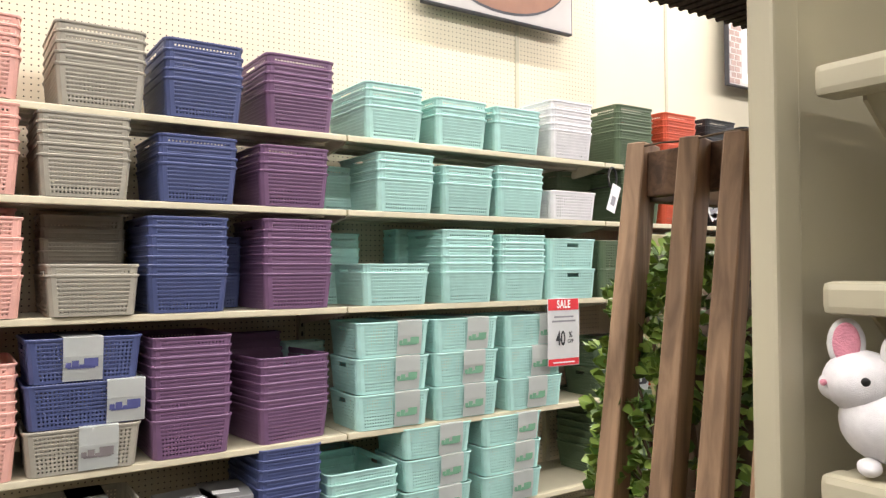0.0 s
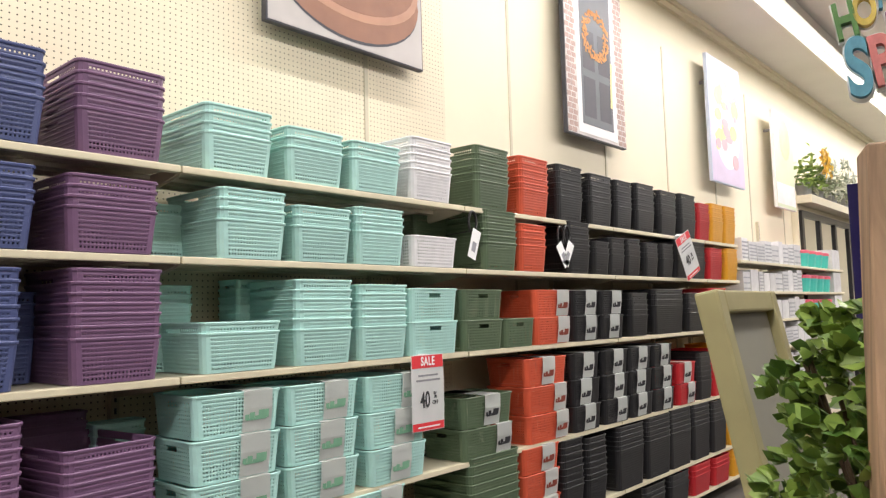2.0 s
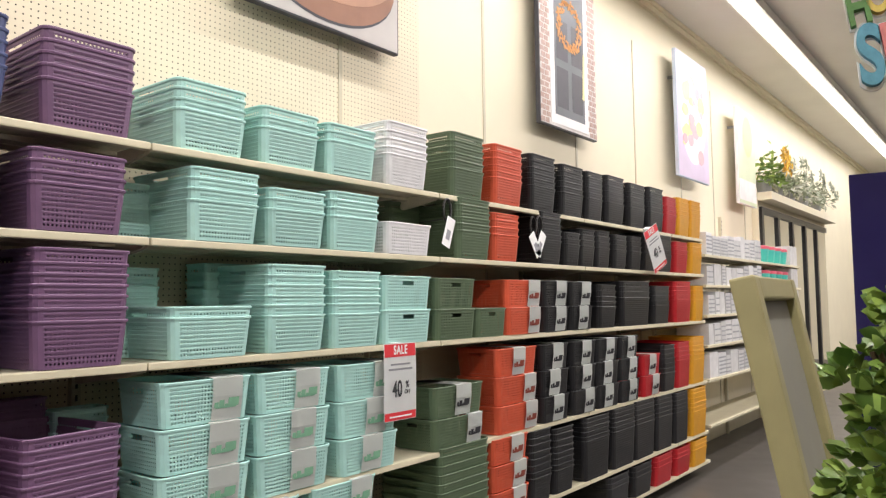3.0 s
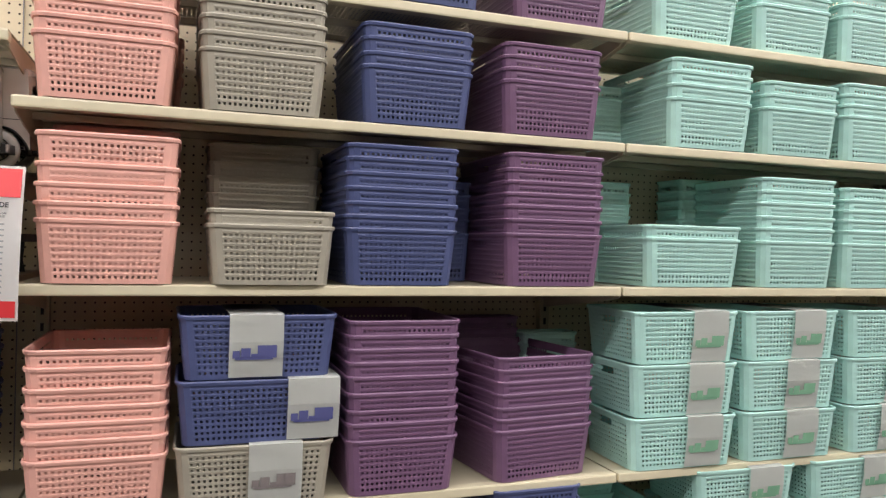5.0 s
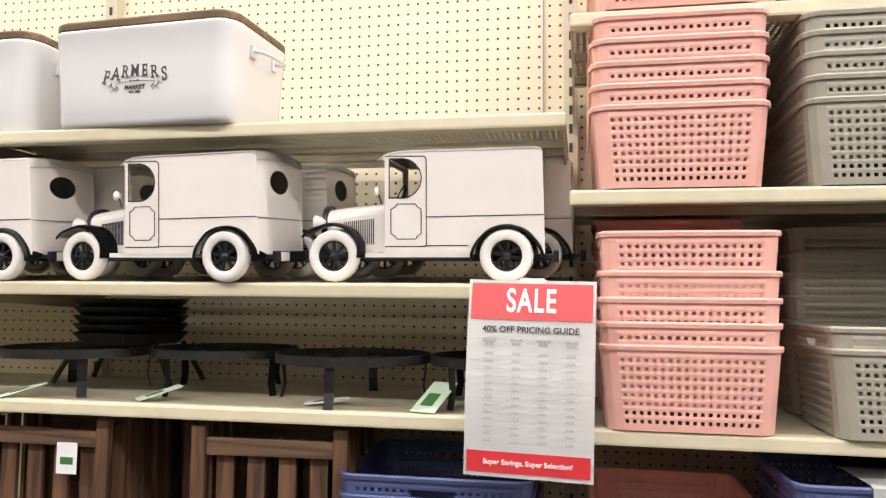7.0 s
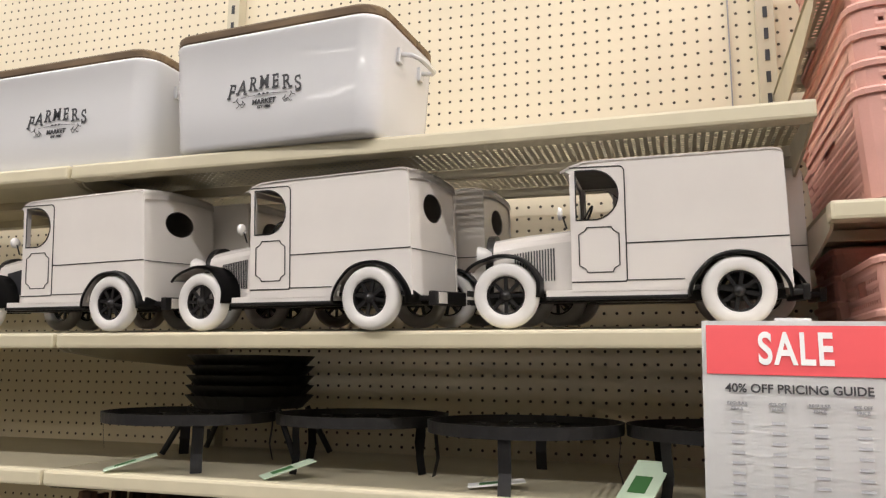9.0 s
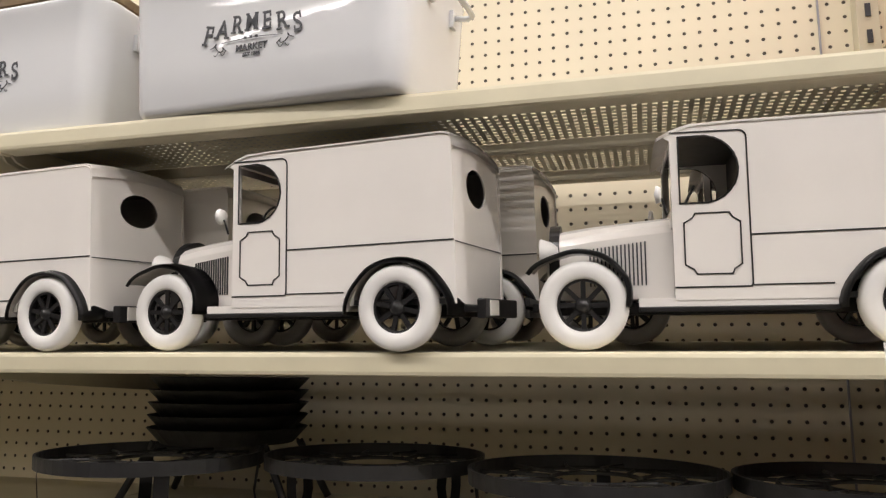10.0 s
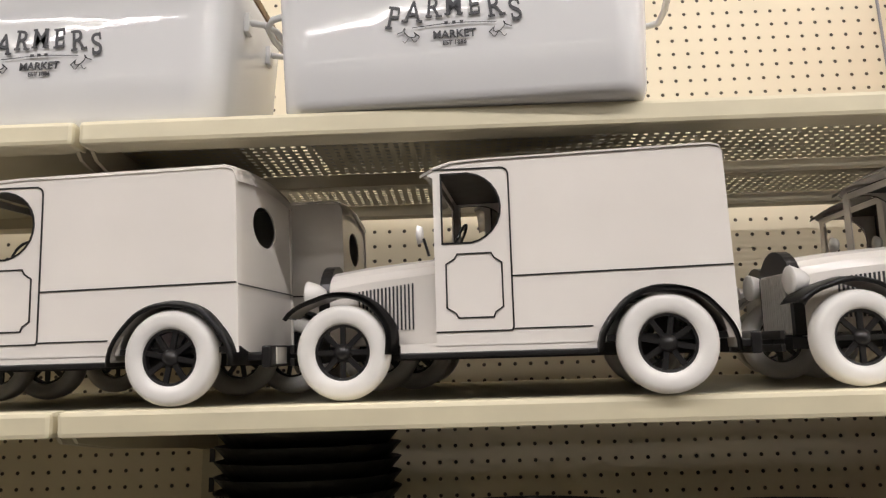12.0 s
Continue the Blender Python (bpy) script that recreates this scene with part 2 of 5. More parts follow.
structure(part("wall_south", box((-7, -15.7, 0), (19, -15.5, CEIL)), M_DARK_WALL), "mottled dark brown opposite wall, out of view")
structure(part("trim", boxes(((-7, WALL_Y - 0.035, CEIL - 0.10), (19, WALL_Y - 0.002, CEIL - 0.002)), ((-7, WALL_Y - 0.06, CEIL - 0.045), (19, WALL_Y - 0.036, CEIL - 0.002))), M_WALL), "cream painted cornice under the ceiling")
for sx in (-1.59, 1.338, 2.642, 3.918, 5.06, 6.2, 7.22, 8.4):
    wide = 0.012 if sx > 1 else 0.0012
    structure(part("trim", box((sx - wide, WALL_Y - 0.006, 0.3), (sx + wide, WALL_Y - 0.0005, 3.9 if sx > 1 else CEIL - 0.12)), M_SHELF if sx > 1 else M_GREYINK), "narrow upright strip at a wall panel joint")

for ly in LAMP_ROWS:
    fx = tagged(new("ceiling_light"), "long white fluorescent strip light with glowing tubes", "ceiling light", "ceiling strips")
    fx.location = (5.0, ly, CEIL)
    part("housing", boxes(((-12, -0.11, -0.10), (12, 0.11, -0.002))), M_CEIL, fx, "white metal housing")
    for s in (-0.055, 0.055):
        part("tube", tube([(-11.95, s, -0.122), (11.95, s, -0.122)], 0.016, 10), M_TUBE, fx, "glowing white tube")

# ---- shelving ----
BAY = 1.524
LIP = 0.026


def grille_sheet(bm, x0, x1, y0, y1, z, pitch, hole):
    """A flat sheet with square perforations, as strips between the rows and bridges between the holes."""
    ny = int((y1 - y0) / pitch)
    nx = int((x1 - x0) / pitch)
    oy, ox = (y1 - y0 - ny * pitch) / 2, (x1 - x0 - nx * pitch) / 2

    def quad(a, b, c, d):
        bm.faces.new([bm.verts.new(p) for p in ((a, c, z), (b, c, z), (b, d, z), (a, d, z))])
    gap = (pitch - hole) / 2
    last = y0
    for j in range(ny):
        ya = y0 + oy + j * pitch + gap
        quad(x0, x1, last, ya)
        lx = x0
        for i in range(nx):
            xa = x0 + ox + i * pitch + gap
            quad(lx, xa, ya, ya + hole)
            lx = xa + hole
        quad(lx, x1, ya, ya + hole)
        last = ya + hole
    quad(x0, x1, last, y1)


SHELF_MESHES = {}


def shelf(x0, z, width=BAY, depth=0.46, fine=True, name="shelf", light_stop=False):
    key = (width, depth, fine, light_stop)
    root = tagged(new(name), "putty coloured perforated steel gondola shelf with a rolled front edge", "shelf", "wall shelves")
    root.location = (x0, 0, z)
    if key not in SHELF_MESHES:
        bm = bmesh.new()
        if fine:
            grille_sheet(bm, 0.004, width - 0.004, 0.03, depth, -0.0015, 0.0122, 0.0058)
            if light_stop:
                # solid plate added under the holes to keep light from leaking through
                add_box(bm, (0.004, 0.03, -0.005), (width - 0.004, depth, -0.0028))
            else:
                grille_sheet(bm, 0.004, width - 0.004, 0.03, depth, -0.0023, 0.0122, 0.0058)
        else:
            add_box(bm, (0.004, 0.03, -0.005), (width - 0.004, depth, -0.002))
        deck = part("deck", bm, M_SHELF, root, "perforated steel deck")
        bm = box((0.003, -0.002, -LIP), (width - 0.003, 0.032, 0.0), 0.005)
        lip = part("front_edge", bm, M_PRICE, root, "smooth rolled front edge")
        bm = boxes(((0.01, 0.20, -0.022), (width - 0.01, 0.215, -0.0055)), ((0.01, 0.36, -0.022), (width - 0.01, 0.375, -0.0055)))
        rib = part("stiffening_rib", bm, M_BRACKET, root)
        brs = []
        for bx in (0.006, width - 0.010):
            prof = [(0.02, -LIP), (0.03, -0.034), (0.12, -0.05), (depth - 0.06, -0.085), (depth, -0.095), (depth, -0.006), (0.02, -0.006)]
            b2 = plate(prof, [], 0.004)
            bmesh.ops.rotate(b2, verts=b2.verts[:], cent=(0, 0, 0), matrix=Matrix.Rotation(radians(90), 3, "Z"))
            bmesh.ops.translate(b2, verts=b2.verts[:], vec=(bx + 0.004, 0, 0))
            brs.append(part("bracket", b2, M_BRACKET, root))
        SHELF_MESHES[key] = [deck.data, lip.data, rib.data] + [b.data for b in brs]
    else:
        for nm, me in zip(("deck", "front_edge", "stiffening_rib", "bracket", "bracket"), SHELF_MESHES[key]):
            ob = new(nm, me)
            ob.parent = root
    return root


Z1, Z2, Z3, Z4, Z5, Z6 = 2.043, 1.730, 1.325, 0.800, 0.372, 0.12
for bay in range(0, 4):
    for z in (Z1, Z2, Z3, Z4, Z5, Z6):
        shelf(-BAY + bay * BAY, z, fine=bay < 3 and z > 1.5)
for z in (Z1, Z2, Z3, Z4, Z5, Z6):
    shelf(3 * BAY, z, 0.74, fine=False)
ZT, ZB, ZV = 1.567, 1.868, 1.338   # toy trucks, bread bins, plant stands
NARROW = 1.22
SLOPE = 4.0   # the truck shelf leans down to the front
for bay in (1, 2):
    for z in (ZT, ZB, ZV, Z4, Z5, Z6):
        sh = shelf(-BAY - bay * NARROW, z, NARROW, fine=bay == 1 and z in (ZB, ZV, ZT), light_stop=z != ZB)
        if z == ZT:
            sh.matrix_basis = pose(-BAY - bay * NARROW, 0, z, SLOPE)
FARZ = (1.915, 1.64, 1.37, 1.1, 0.8, 0.4)
for z in FARZ:
    shelf(5.36, z, 2.0, 0.40, fine=False)
    shelf(7.36, z, 1.6, 0.40, fine=False)

# slotted uprights between the bays
for px in (-BAY - 2 * NARROW, -BAY - NARROW, -BAY, 0, BAY, 2 * BAY, 3 * BAY, 5.33, 7.36, 8.96):
    up = structure(part("upright_post", boxes(((px - 0.016, WALL_Y - 0.032, 0), (px + 0.016, WALL_Y - 0.001, 2.45))), M_SHELF), "putty coloured slotted steel upright against the wall")
    bmx = bmesh.new()
    for k in range(34):
        add_box(bmx, (px - 0.004, WALL_Y - 0.0345, 0.9 + k * 0.045), (px + 0.004, WALL_Y - 0.0325, 0.922 + k * 0.045))
    part("slots", bmx, M_INK, up)


# ---- baskets ----
BASKETS = {}


def basket_meshes(w, d, h, nested=False):
    """Body with rows of slots and a rolled rim; long axis along y; hand slots on the two x sides."""
    key = (w, d, h, nested)
    if key in BASKETS:
        return BASKETS[key]
    bm = bmesh.new()
    rad = min(0.028, 0.12 * min(w, d))
    taper = 0.075

    def half(z, inset):
        f = 1 - taper * (1 - z / h)
        if nested:
            inset += 0.0035 * max(0.0, min(1.0, (h - 0.046 - z) / 0.012))
        return w / 2 * f - inset - 0.004, d / 2 * (1 - taper * 0.8 * (1 - z / h)) - inset - 0.004

    # four sides: start corner angle, along-length
    def side_point(k, s, z, inset):
        """s runs from 0 to 1 along the straight part of side k: 0 front, 1 right, 2 back, 3 left."""
        hw, hd = half(z, inset)
        r = rad - inset * 0.5
        u = (2 * s - 1)
        if k == 0:
            return (u * (hw - r), -hd, z)
        if k == 1:
            return (hw, u * (hd - r), z)
        if k == 2:
            return (-u * (hw - r), hd, z)
        return (-hw, -u * (hd - r), z)

    def corner_point(k, a, z, inset):
        hw, hd = half(z, inset)
        r = rad - inset * 0.5
        cx, cy = ((hw - r, -hd + r), (hw - r, hd - r), (-hw + r, hd - r), (-hw + r, -hd + r))[k]
        ang = radians(-90 + 90 * k + 90 * a)
        return (cx + r * math.cos(ang), cy + r * math.sin(ang), z)

    def quad(p, q, r, s):
        bm.faces.new([bm.verts.new(x) for x in (p, q, r, s)])

    nf = max(6, round((w - 0.030) / 0.0150))
    nd = max(6, round((d - 0.030) / 0.0150))
    rows = max(3, round((h - 0.020) / 0.0150))
    z0, z1 = 0.012, h - 0.013
    pitch = (z1 - z0) / rows
    bands = [(0.0, z0, None)]
    for r in range(rows):
        a = z0 + r * pitch
        bands += [(a, a + 0.0062, "hole"), (a + 0.0062, a + pitch, None)]
    bands += [(z1, h, None)]
    top = z0 + (rows - 2) * pitch
    def strand(k, sa, sb, za, zb, inset):
        """A length of the wall between two rows of slots; its outer face is rounded like a woven strand."""
        zm, im = (za + zb) / 2, inset - 0.0007
        if inset or zb - za > 0.011:
            quad(side_point(k, sa, za, inset), side_point(k, sb, za, inset), side_point(k, sb, zb, inset), side_point(k, sa, zb, inset))
            return
        quad(side_point(k, sa, za, inset), side_point(k, sb, za, inset), side_point(k, sb, zm, im), side_point(k, sa, zm, im))
        quad(side_point(k, sa, zm, im), side_point(k, sb, zm, im), side_point(k, sb, zb, inset), side_point(k, sa, zb, inset))

    for inset in (0.0, 0.0022):
        for za, zb, what in bands:
            for k in range(4):
                n = nf if k in (0, 2) else nd
                if what == "hole":
                    fr = 0.50
                    last = 0.0
                    for i in range(n):
                        sa = (i + (1 - fr) / 2) / n
                        if k in (1, 3) and za > top - 0.001 and 0.36 < sa < 0.64:
                            last = sa + fr / n
                            continue
                        quad(side_point(k, last, za, inset), side_point(k, sa, za, inset), side_point(k, sa, zb, inset), side_point(k, last, zb, inset))
                        last = sa + fr / n
                    quad(side_point(k, last, za, inset), side_point(k, 1, za, inset), side_point(k, 1, zb, inset), side_point(k, last, zb, inset))
                elif k in (1, 3) and top < za < top + pitch:
                    for sa, sb in ((0, 0.36), (0.64, 1)):
                        strand(k, sa, sb, za, zb, inset)
                else:
                    strand(k, 0, 1, za, zb, inset)
                for j in range(3):
                    quad(corner_point(k, j / 3, za, inset), corner_point(k, (j + 1) / 3, za, inset), corner_point(k, (j + 1) / 3, zb, inset), corner_point(k, j / 3, zb, inset))
    # bottom
    for zz in (0.0, 0.0025):
        hw, hd = half(zz, 0.001)
        quad((-hw, -hd + rad, zz), (hw, -hd + rad, zz), (hw, hd - rad, zz), (-hw, hd - rad, zz))
        quad((-hw + rad, -hd, zz), (hw - rad, -hd, zz), (hw - rad, -hd + rad, zz), (-hw + rad, -hd + rad, zz))
        quad((-hw + rad, hd - rad, zz), (hw - rad, hd - rad, zz), (hw - rad, hd, zz), (-hw + rad, hd, zz))
    body = bpy.data.meshes.new("storage_basket")
    bm.to_mesh(body)
    bm.free()
    # rim
    bm = bmesh.new()
    ring = []
    for k in range(4):
        ring.append(side_point(k, 0, h, 0))
        ring.append(side_point(k, 1, h, 0))
        for j in (1, 2):
            ring.append(corner_point(k, j / 3, h, 0))
    prof = [(-0.003, -0.007), (0.0032, -0.0075), (0.0045, -0.001), (0.003, 0.002), (-0.0005, 0.0022), (-0.003, 0.0)]
    loops = []
    for p in ring:
        v = Vector((p[0], p[1], 0))
        n = Vector((math.copysign(1, p[0]) if abs(abs(p[0]) - (w / 2 - 0.004)) < rad * 0.55 else 0, math.copysign(1, p[1]) if abs(abs(p[1]) - (d / 2 - 0.004)) < rad * 0.55 else 0, 0))
        n = n.normalized() if n.length else v.normalized()
        loops.append([bm.verts.new((p[0] + n.x * a, p[1] + n.y * a, h + b)) for a, b in prof])
    m = len(loops)
    for i in range(m):
        a, b = loops[i], loops[(i + 1) % m]
        for j in range(len(prof)):
            bm.faces.new((a[j], b[j], b[(j + 1) % len(prof)], a[(j + 1) % len(prof)]))
    rim = bpy.data.meshes.new("rim")
    bm.to_mesh(rim)
    bm.free()
    BASKETS[key] = (body, rim)
    return BASKETS[key]


COLOURED = {}


JOINED = {}
FAR = ("black", "red", "yellow")


def basket(x, y, z, colour, w=0.300, d=0.40, h=0.140, rz=0.0, state="stacked", group="stacked baskets", nested=False):
    key = (w, d, h, colour, nested)
    if key not in COLOURED:
        body, rim = basket_meshes(w, d, h, nested)
        body, rim = body.copy(), rim.copy()
        body.materials.append(M_PLASTIC[colour])
        rim.materials.append(M_PLASTIC[colour])
        COLOURED[key] = (body, rim)
    body, rim = COLOURED[key]
    if colour in FAR:
        JOINED.setdefault(colour, []).extend([(body, pose(x, y, z, 0, 0, rz)), (rim, pose(x, y, z, 0, 0, rz))])
        return None
    ob = tagged(new("storage_basket", body), LOOKS[colour] + " slotted plastic storage basket, " + state, "basket", LOOKS[colour] + " " + group)
    ob.matrix_basis = pose(x, y, z, 0, 0, rz)
    r = new("rim", rim)
    r.parent = ob
    return ob


STEP = 0.036
RNG = random.Random(7)


def stack(xr, z, colour, n, step=STEP, w=0.300, d=0.40, h=0.140, rz=0.0, front=-0.018, lift=0.0):
    """A nested stack whose front lower right corner is at xr."""
    half = (w if abs(rz) < 45 else d) / 2
    dep = (d if abs(rz) < 45 else w) / 2
    zz = z + 0.0015
    for i in range(n):
        if i:
            zz += step * RNG.uniform(0.86, 1.16)
        if lift and i == n - 1:
            zz += lift
        basket(xr - half * 0.925 + 0.004 + RNG.uniform(-0.0010, 0.0010), front + dep + RNG.uniform(-0.001, 0.001), zz, colour, w, d, h, rz + RNG.uniform(-0.25, 0.25),
               "nested in a stack" if n > 1 else "standing on a shelf", nested=i > 0 and not (lift and i == n - 1))


SLEEVES = {}


def sleeved(xr, z, colour, n, w=0.372, d=0.29, h=0.148, at=None, front=-0.018, rz=0.0):
    """Unopened baskets piled one on another, each wrapped in a printed card sleeve; the long side faces out."""
    xc = xr - w / 2 * 0.97
    for i in range(n):
        c = colour if isinstance(colour, str) else colour[i]
        ob = basket(xc, front + d / 2, z + 0.0015 + i * (h + 0.004), c, w, d, h, rz + RNG.uniform(-1.2, 1.2), "with a printed card sleeve", "baskets in sleeves")
        s = (at[i] if at else RNG.uniform(-0.03, 0.06))
        sw = 0.062
        yb, yt = -d / 2 * 0.92 - 0.002, -d / 2 - 0.0045
        bm = bmesh.new()
        t = 0.0012
        path = [(yb - 0.002, 0.004), (yt - 0.001, h * 0.6), (yt - 0.002, h + 0.003), (yt + 0.012, h + 0.0055), (0.0, h + 0.004), (d / 2, h + 0.004)]
        prev = None
        for y, zz in path:
            row = [bm.verts.new((s - sw, y, zz)), bm.verts.new((s + sw, y, zz))]
            if prev:
                bm.faces.new((prev[0], prev[1], row[1], row[0]))
            prev = row
        r = bmesh.ops.solidify(bm, geom=bm.faces[:], thickness=t)
        far = pose(xc, front + d / 2, z + 0.0015 + i * (h + 0.004), 0, 0, rz)
        sl = part("card_sleeve", bm, M_SLEEVE, ob, "white card sleeve with a coloured print")
        # an unreadable printed name as blocks
        bm = bmesh.new()
        tilt = math.atan2(yb - yt, h * 0.6)

        def face_y(zz):
            return yb - 0.002 + (yt + 0.001 - yb) * zz / (h * 0.6) - 0.0022
        for bx, bw, zl, zh in ((-0.040, 0.014, 0.050, 0.068), (-0.022, 0.018, 0.050, 0.074), (-0.006, 0.012, 0.050, 0.060), (0.008, 0.016, 0.050, 0.080), (0.026, 0.022, 0.050, 0.080), (-0.006, 0.072, 0.046, 0.053)):
            bx, bw = bx * 1.2 + 0.002, bw * 1.2
            vs = [bm.verts.new((s + bx - bw / 2, face_y(zl), zl)), bm.verts.new((s + bx + bw / 2, face_y(zl), zl)),
                  bm.verts.new((s + bx + bw / 2, face_y(zh), zh)), bm.verts.new((s + bx - bw / 2, face_y(zh), zh))]
            bm.faces.new(vs)
        pn = part("printed_name", bm, M_PRINTS.get(c, M_INK), sl, "blurred printed lettering")
        if ob is None:
            for key, o in (("sleeve", sl), ("print", pn)):
                JOINED.setdefault(key, []).append((o.data, far))
                bpy.data.objects.remove(o)


def join_far(key, name, label, category):
    verts, faces, base = [], [], 0
    for me, m in JOINED.get(key, []):
        verts += [m @ v.co for v in me.vertices]
        faces += [[base + i for i in p.vertices] for p in me.polygons]
        base += len(me.vertices)
    me = bpy.data.meshes.new(name)
    me.from_pydata(verts, [], faces)
    me.materials.append(M_PLASTIC[key] if key in M_PLASTIC else M_SLEEVE if key == "sleeve" else M_INK)
    return tagged(new(name, me), label, category, "", "stuff")



# bay one: pink, grey, blue, purple
stack(-1.203, Z1, "pink", 5)
stack(-0.810, Z1, "grey", 5)
stack(-0.455, Z1, "blue", 5)
stack(-0.070, Z1, "purple", 5, front=-0.01)
stack(-1.203, Z2, "pink", 5)
stack(-1.19, Z2, "pink", 4, front=0.36, d=0.12)
stack(-0.860, Z2, "grey", 5)
stack(-0.477, Z2, "blue", 4)
stack(-0.097, Z2, "purple", 4)
stack(-1.192, Z3, "pink", 5, lift=0.022, d=0.25, step=0.040)
stack(-1.195, Z3, "pink", 7, front=0.235, d=0.22, step=0.040)
stack(-0.833, Z3, "grey", 2, front=-0.025, d=0.25)
stack(-0.828, Z3, "grey", 6, front=0.235, d=0.22, step=0.043)
stack(-0.511, Z3, "blue", 7)
stack(-0.37, Z3, "blue", 5, front=0.25, d=0.15, w=0.22)
stack(-0.082, Z3, "purple", 7)
stack(-1.205, Z4, "pink", 7, step=0.040)
sleeved(-0.812, Z4, ["grey", "blue", "blue"], 3, at=[0.045, 0.13, -0.01])
stack(-0.497, Z4, "purple", 9, step=0.037)
stack(-0.100, Z4, "purple", 7, step=0.033, w=0.32, front=0.0, rz=7)
stack(-0.14, Z4, "purple", 8, front=0.40, d=0.08, w=0.30)
sleeved(-0.812, Z5, ["grey", "grey"], 2, at=[0.03, 0.03])
stack(-0.13, Z5, "blue", 8, w=0.27, step=0.037)
# bay two: aqua and white
stack(0.376, Z1, "aqua", 4, front=0.0)
stack(0.733, Z1, "aqua", 3, front=-0.005)
stack(1.058, Z1, "aqua", 3)
stack(1.420, Z1, "white", 5)
stack(0.31, Z2, "aqua", 3, front=0.25, d=0.2, w=0.34)
stack(0.424, Z2, "aqua", 4)
stack(0.757, Z2, "aqua", 3)
stack(1.075, Z2, "aqua", 4)
stack(1.441, Z2, "white", 1, w=0.33)
stack(1.40, Z2, "white", 2, front=0.30, d=0.16)
stack(0.19, Z3, "aqua", 6, front=0.26, d=0.18, w=0.26)
stack(0.392, Z3, "aqua", 2, w=0.34)
stack(0.66, Z3, "aqua", 7, front=0.30, d=0.15, w=0.26)
stack(0.758, Z3, "aqua", 6)
stack(1.084, Z3, "aqua", 6)
for k in range(2):
    stack(1.430, Z3 + k * 0.152, "aqua", 1, w=0.30, d=0.345, h=0.15, rz=90)
sleeved(0.400, Z4, "aqua", 3, at=[0.06, 0.06, 0.07])
sleeved(0.790, Z4, "aqua", 3, at=[0.03, 0.03, 0.05])
sleeved(1.200, Z4, "aqua", 3, at=[0.0, 0.03, 0.08])
stack(0.06, Z4, "aqua", 7, front=0.36, d=0.1, w=0.2)
stack(0.23, Z5, "aqua", 4, w=0.34, front=-0.01, step=0.038)
stack(0.20, Z5, "aqua", 5, front=0.34, d=0.12)
sleeved(0.630, Z5, "aqua", 3, at=[0.05, 0.06, 0.06], h=0.134)
sleeved(1.055, Z5, "aqua", 3, at=[0.05, 0.06, 0.08], h=0.134)
# bay three: green, orange, black
stack(1.893, Z1, "green", 6)
stack(2.275, Z1, "orange", 6)
stack(2.655, Z1, "black", 6)
stack(3.022, Z1, "black", 6)
stack(1.70, Z2, "green", 5, front=0.24, d=0.2)
stack(1.944, Z2, "green", 6)
stack(2.230, Z2, "orange", 4, w=0.27)
stack(2.41, Z2, "black", 1, front=0.24, d=0.2, h=0.22)
stack(2.720, Z2, "black", 6, w=0.27)
stack(2.960, Z2, "black", 3, w=0.21, h=0.13)
for k in range(2):
    stack(1.795, Z3 + k * 0.150, "green", 1, w=0.30, d=0.335, h=0.148, rz=90)
stack(2.080, Z3, "green", 1, w=0.28, d=0.285, h=0.148, rz=90)
sleeved(2.460, Z3, "orange", 2, at=[0.09, 0.09])
sleeved(2.800, Z3, "black", 2, w=0.315, at=[0.03, 0.04])
sleeved(3.120, Z3, "black", 2, w=0.305, at=[0.0, 0.04])
sleeved(1.860, Z4, "green", 2, at=[0.11, 0.02], w=0.42)
sleeved(2.400, Z4, "orange", 3, w=0.42, at=[0.12, 0.11, 0.0])
for xr in (2.78, 3.15, 3.49, 3.83):
    sleeved(xr, Z4, "black", 3, w=0.335)
stack(1.890, Z5, "green", 8, w=0.42, d=0.40, step=0.04)
sleeved(2.290, Z5, "orange", 3, w=0.36, h=0.134, at=[0.06, 0.07, 0.05])
stack(2.540, Z5, "black", 8, w=0.24)
stack(2.815, Z5, "black", 8, w=0.25)
for xr in (3.31, 3.72, 4.08):
    stack(xr, Z5, "black", 6, w=0.37, h=0.25, step=0.03)
stack(4.44, Z5, "black", 6, w=0.33, h=0.25, step=0.03)
stack(4.78, Z5, "black", 6, w=0.30, h=0.24, step=0.03)
# bay four and the end stack
for xr, w in ((3.307, 0.25), (3.648, 0.30), (4.016, 0.30), (4.381, 0.30)):
    stack(xr, Z1, "black", 6, w=w)
stack(4.668, Z1, "red", 5, w=0.25, h=0.15)
stack(4.960, Z1, "yellow", 5, w=0.27, h=0.17)
stack(5.250, Z1, "yellow", 5, w=0.27, h=0.17)
for xr in (3.17, 3.40, 3.67, 3.93):
    stack(xr, Z2, "black", 4, w=0.215, h=0.13)
stack(4.22, Z2, "black", 5, w=0.26, h=0.13)
stack(4.53, Z2, "black", 5, w=0.27, h=0.13)
stack(4.89, Z2, "red", 4, w=0.30, h=0.15)
stack(5.25, Z2, "yellow", 4, w=0.28, h=0.15)
stack(3.47, Z3, "black", 5, w=0.27)
stack(4.05, Z3, "black", 4, w=0.50, h=0.20)
stack(4.45, Z3, "black", 5, w=0.33)
stack(4.93, Z3, "red", 5, w=0.37, h=0.18)
stack(5.25, Z3, "yellow", 4, w=0.24, h=0.18)
sleeved(4.23, Z4, "red", 2, w=0.34)
stack(4.53, Z4, "black", 7, w=0.26)
stack(4.86, Z4, "red", 5, w=0.30, h=0.22)
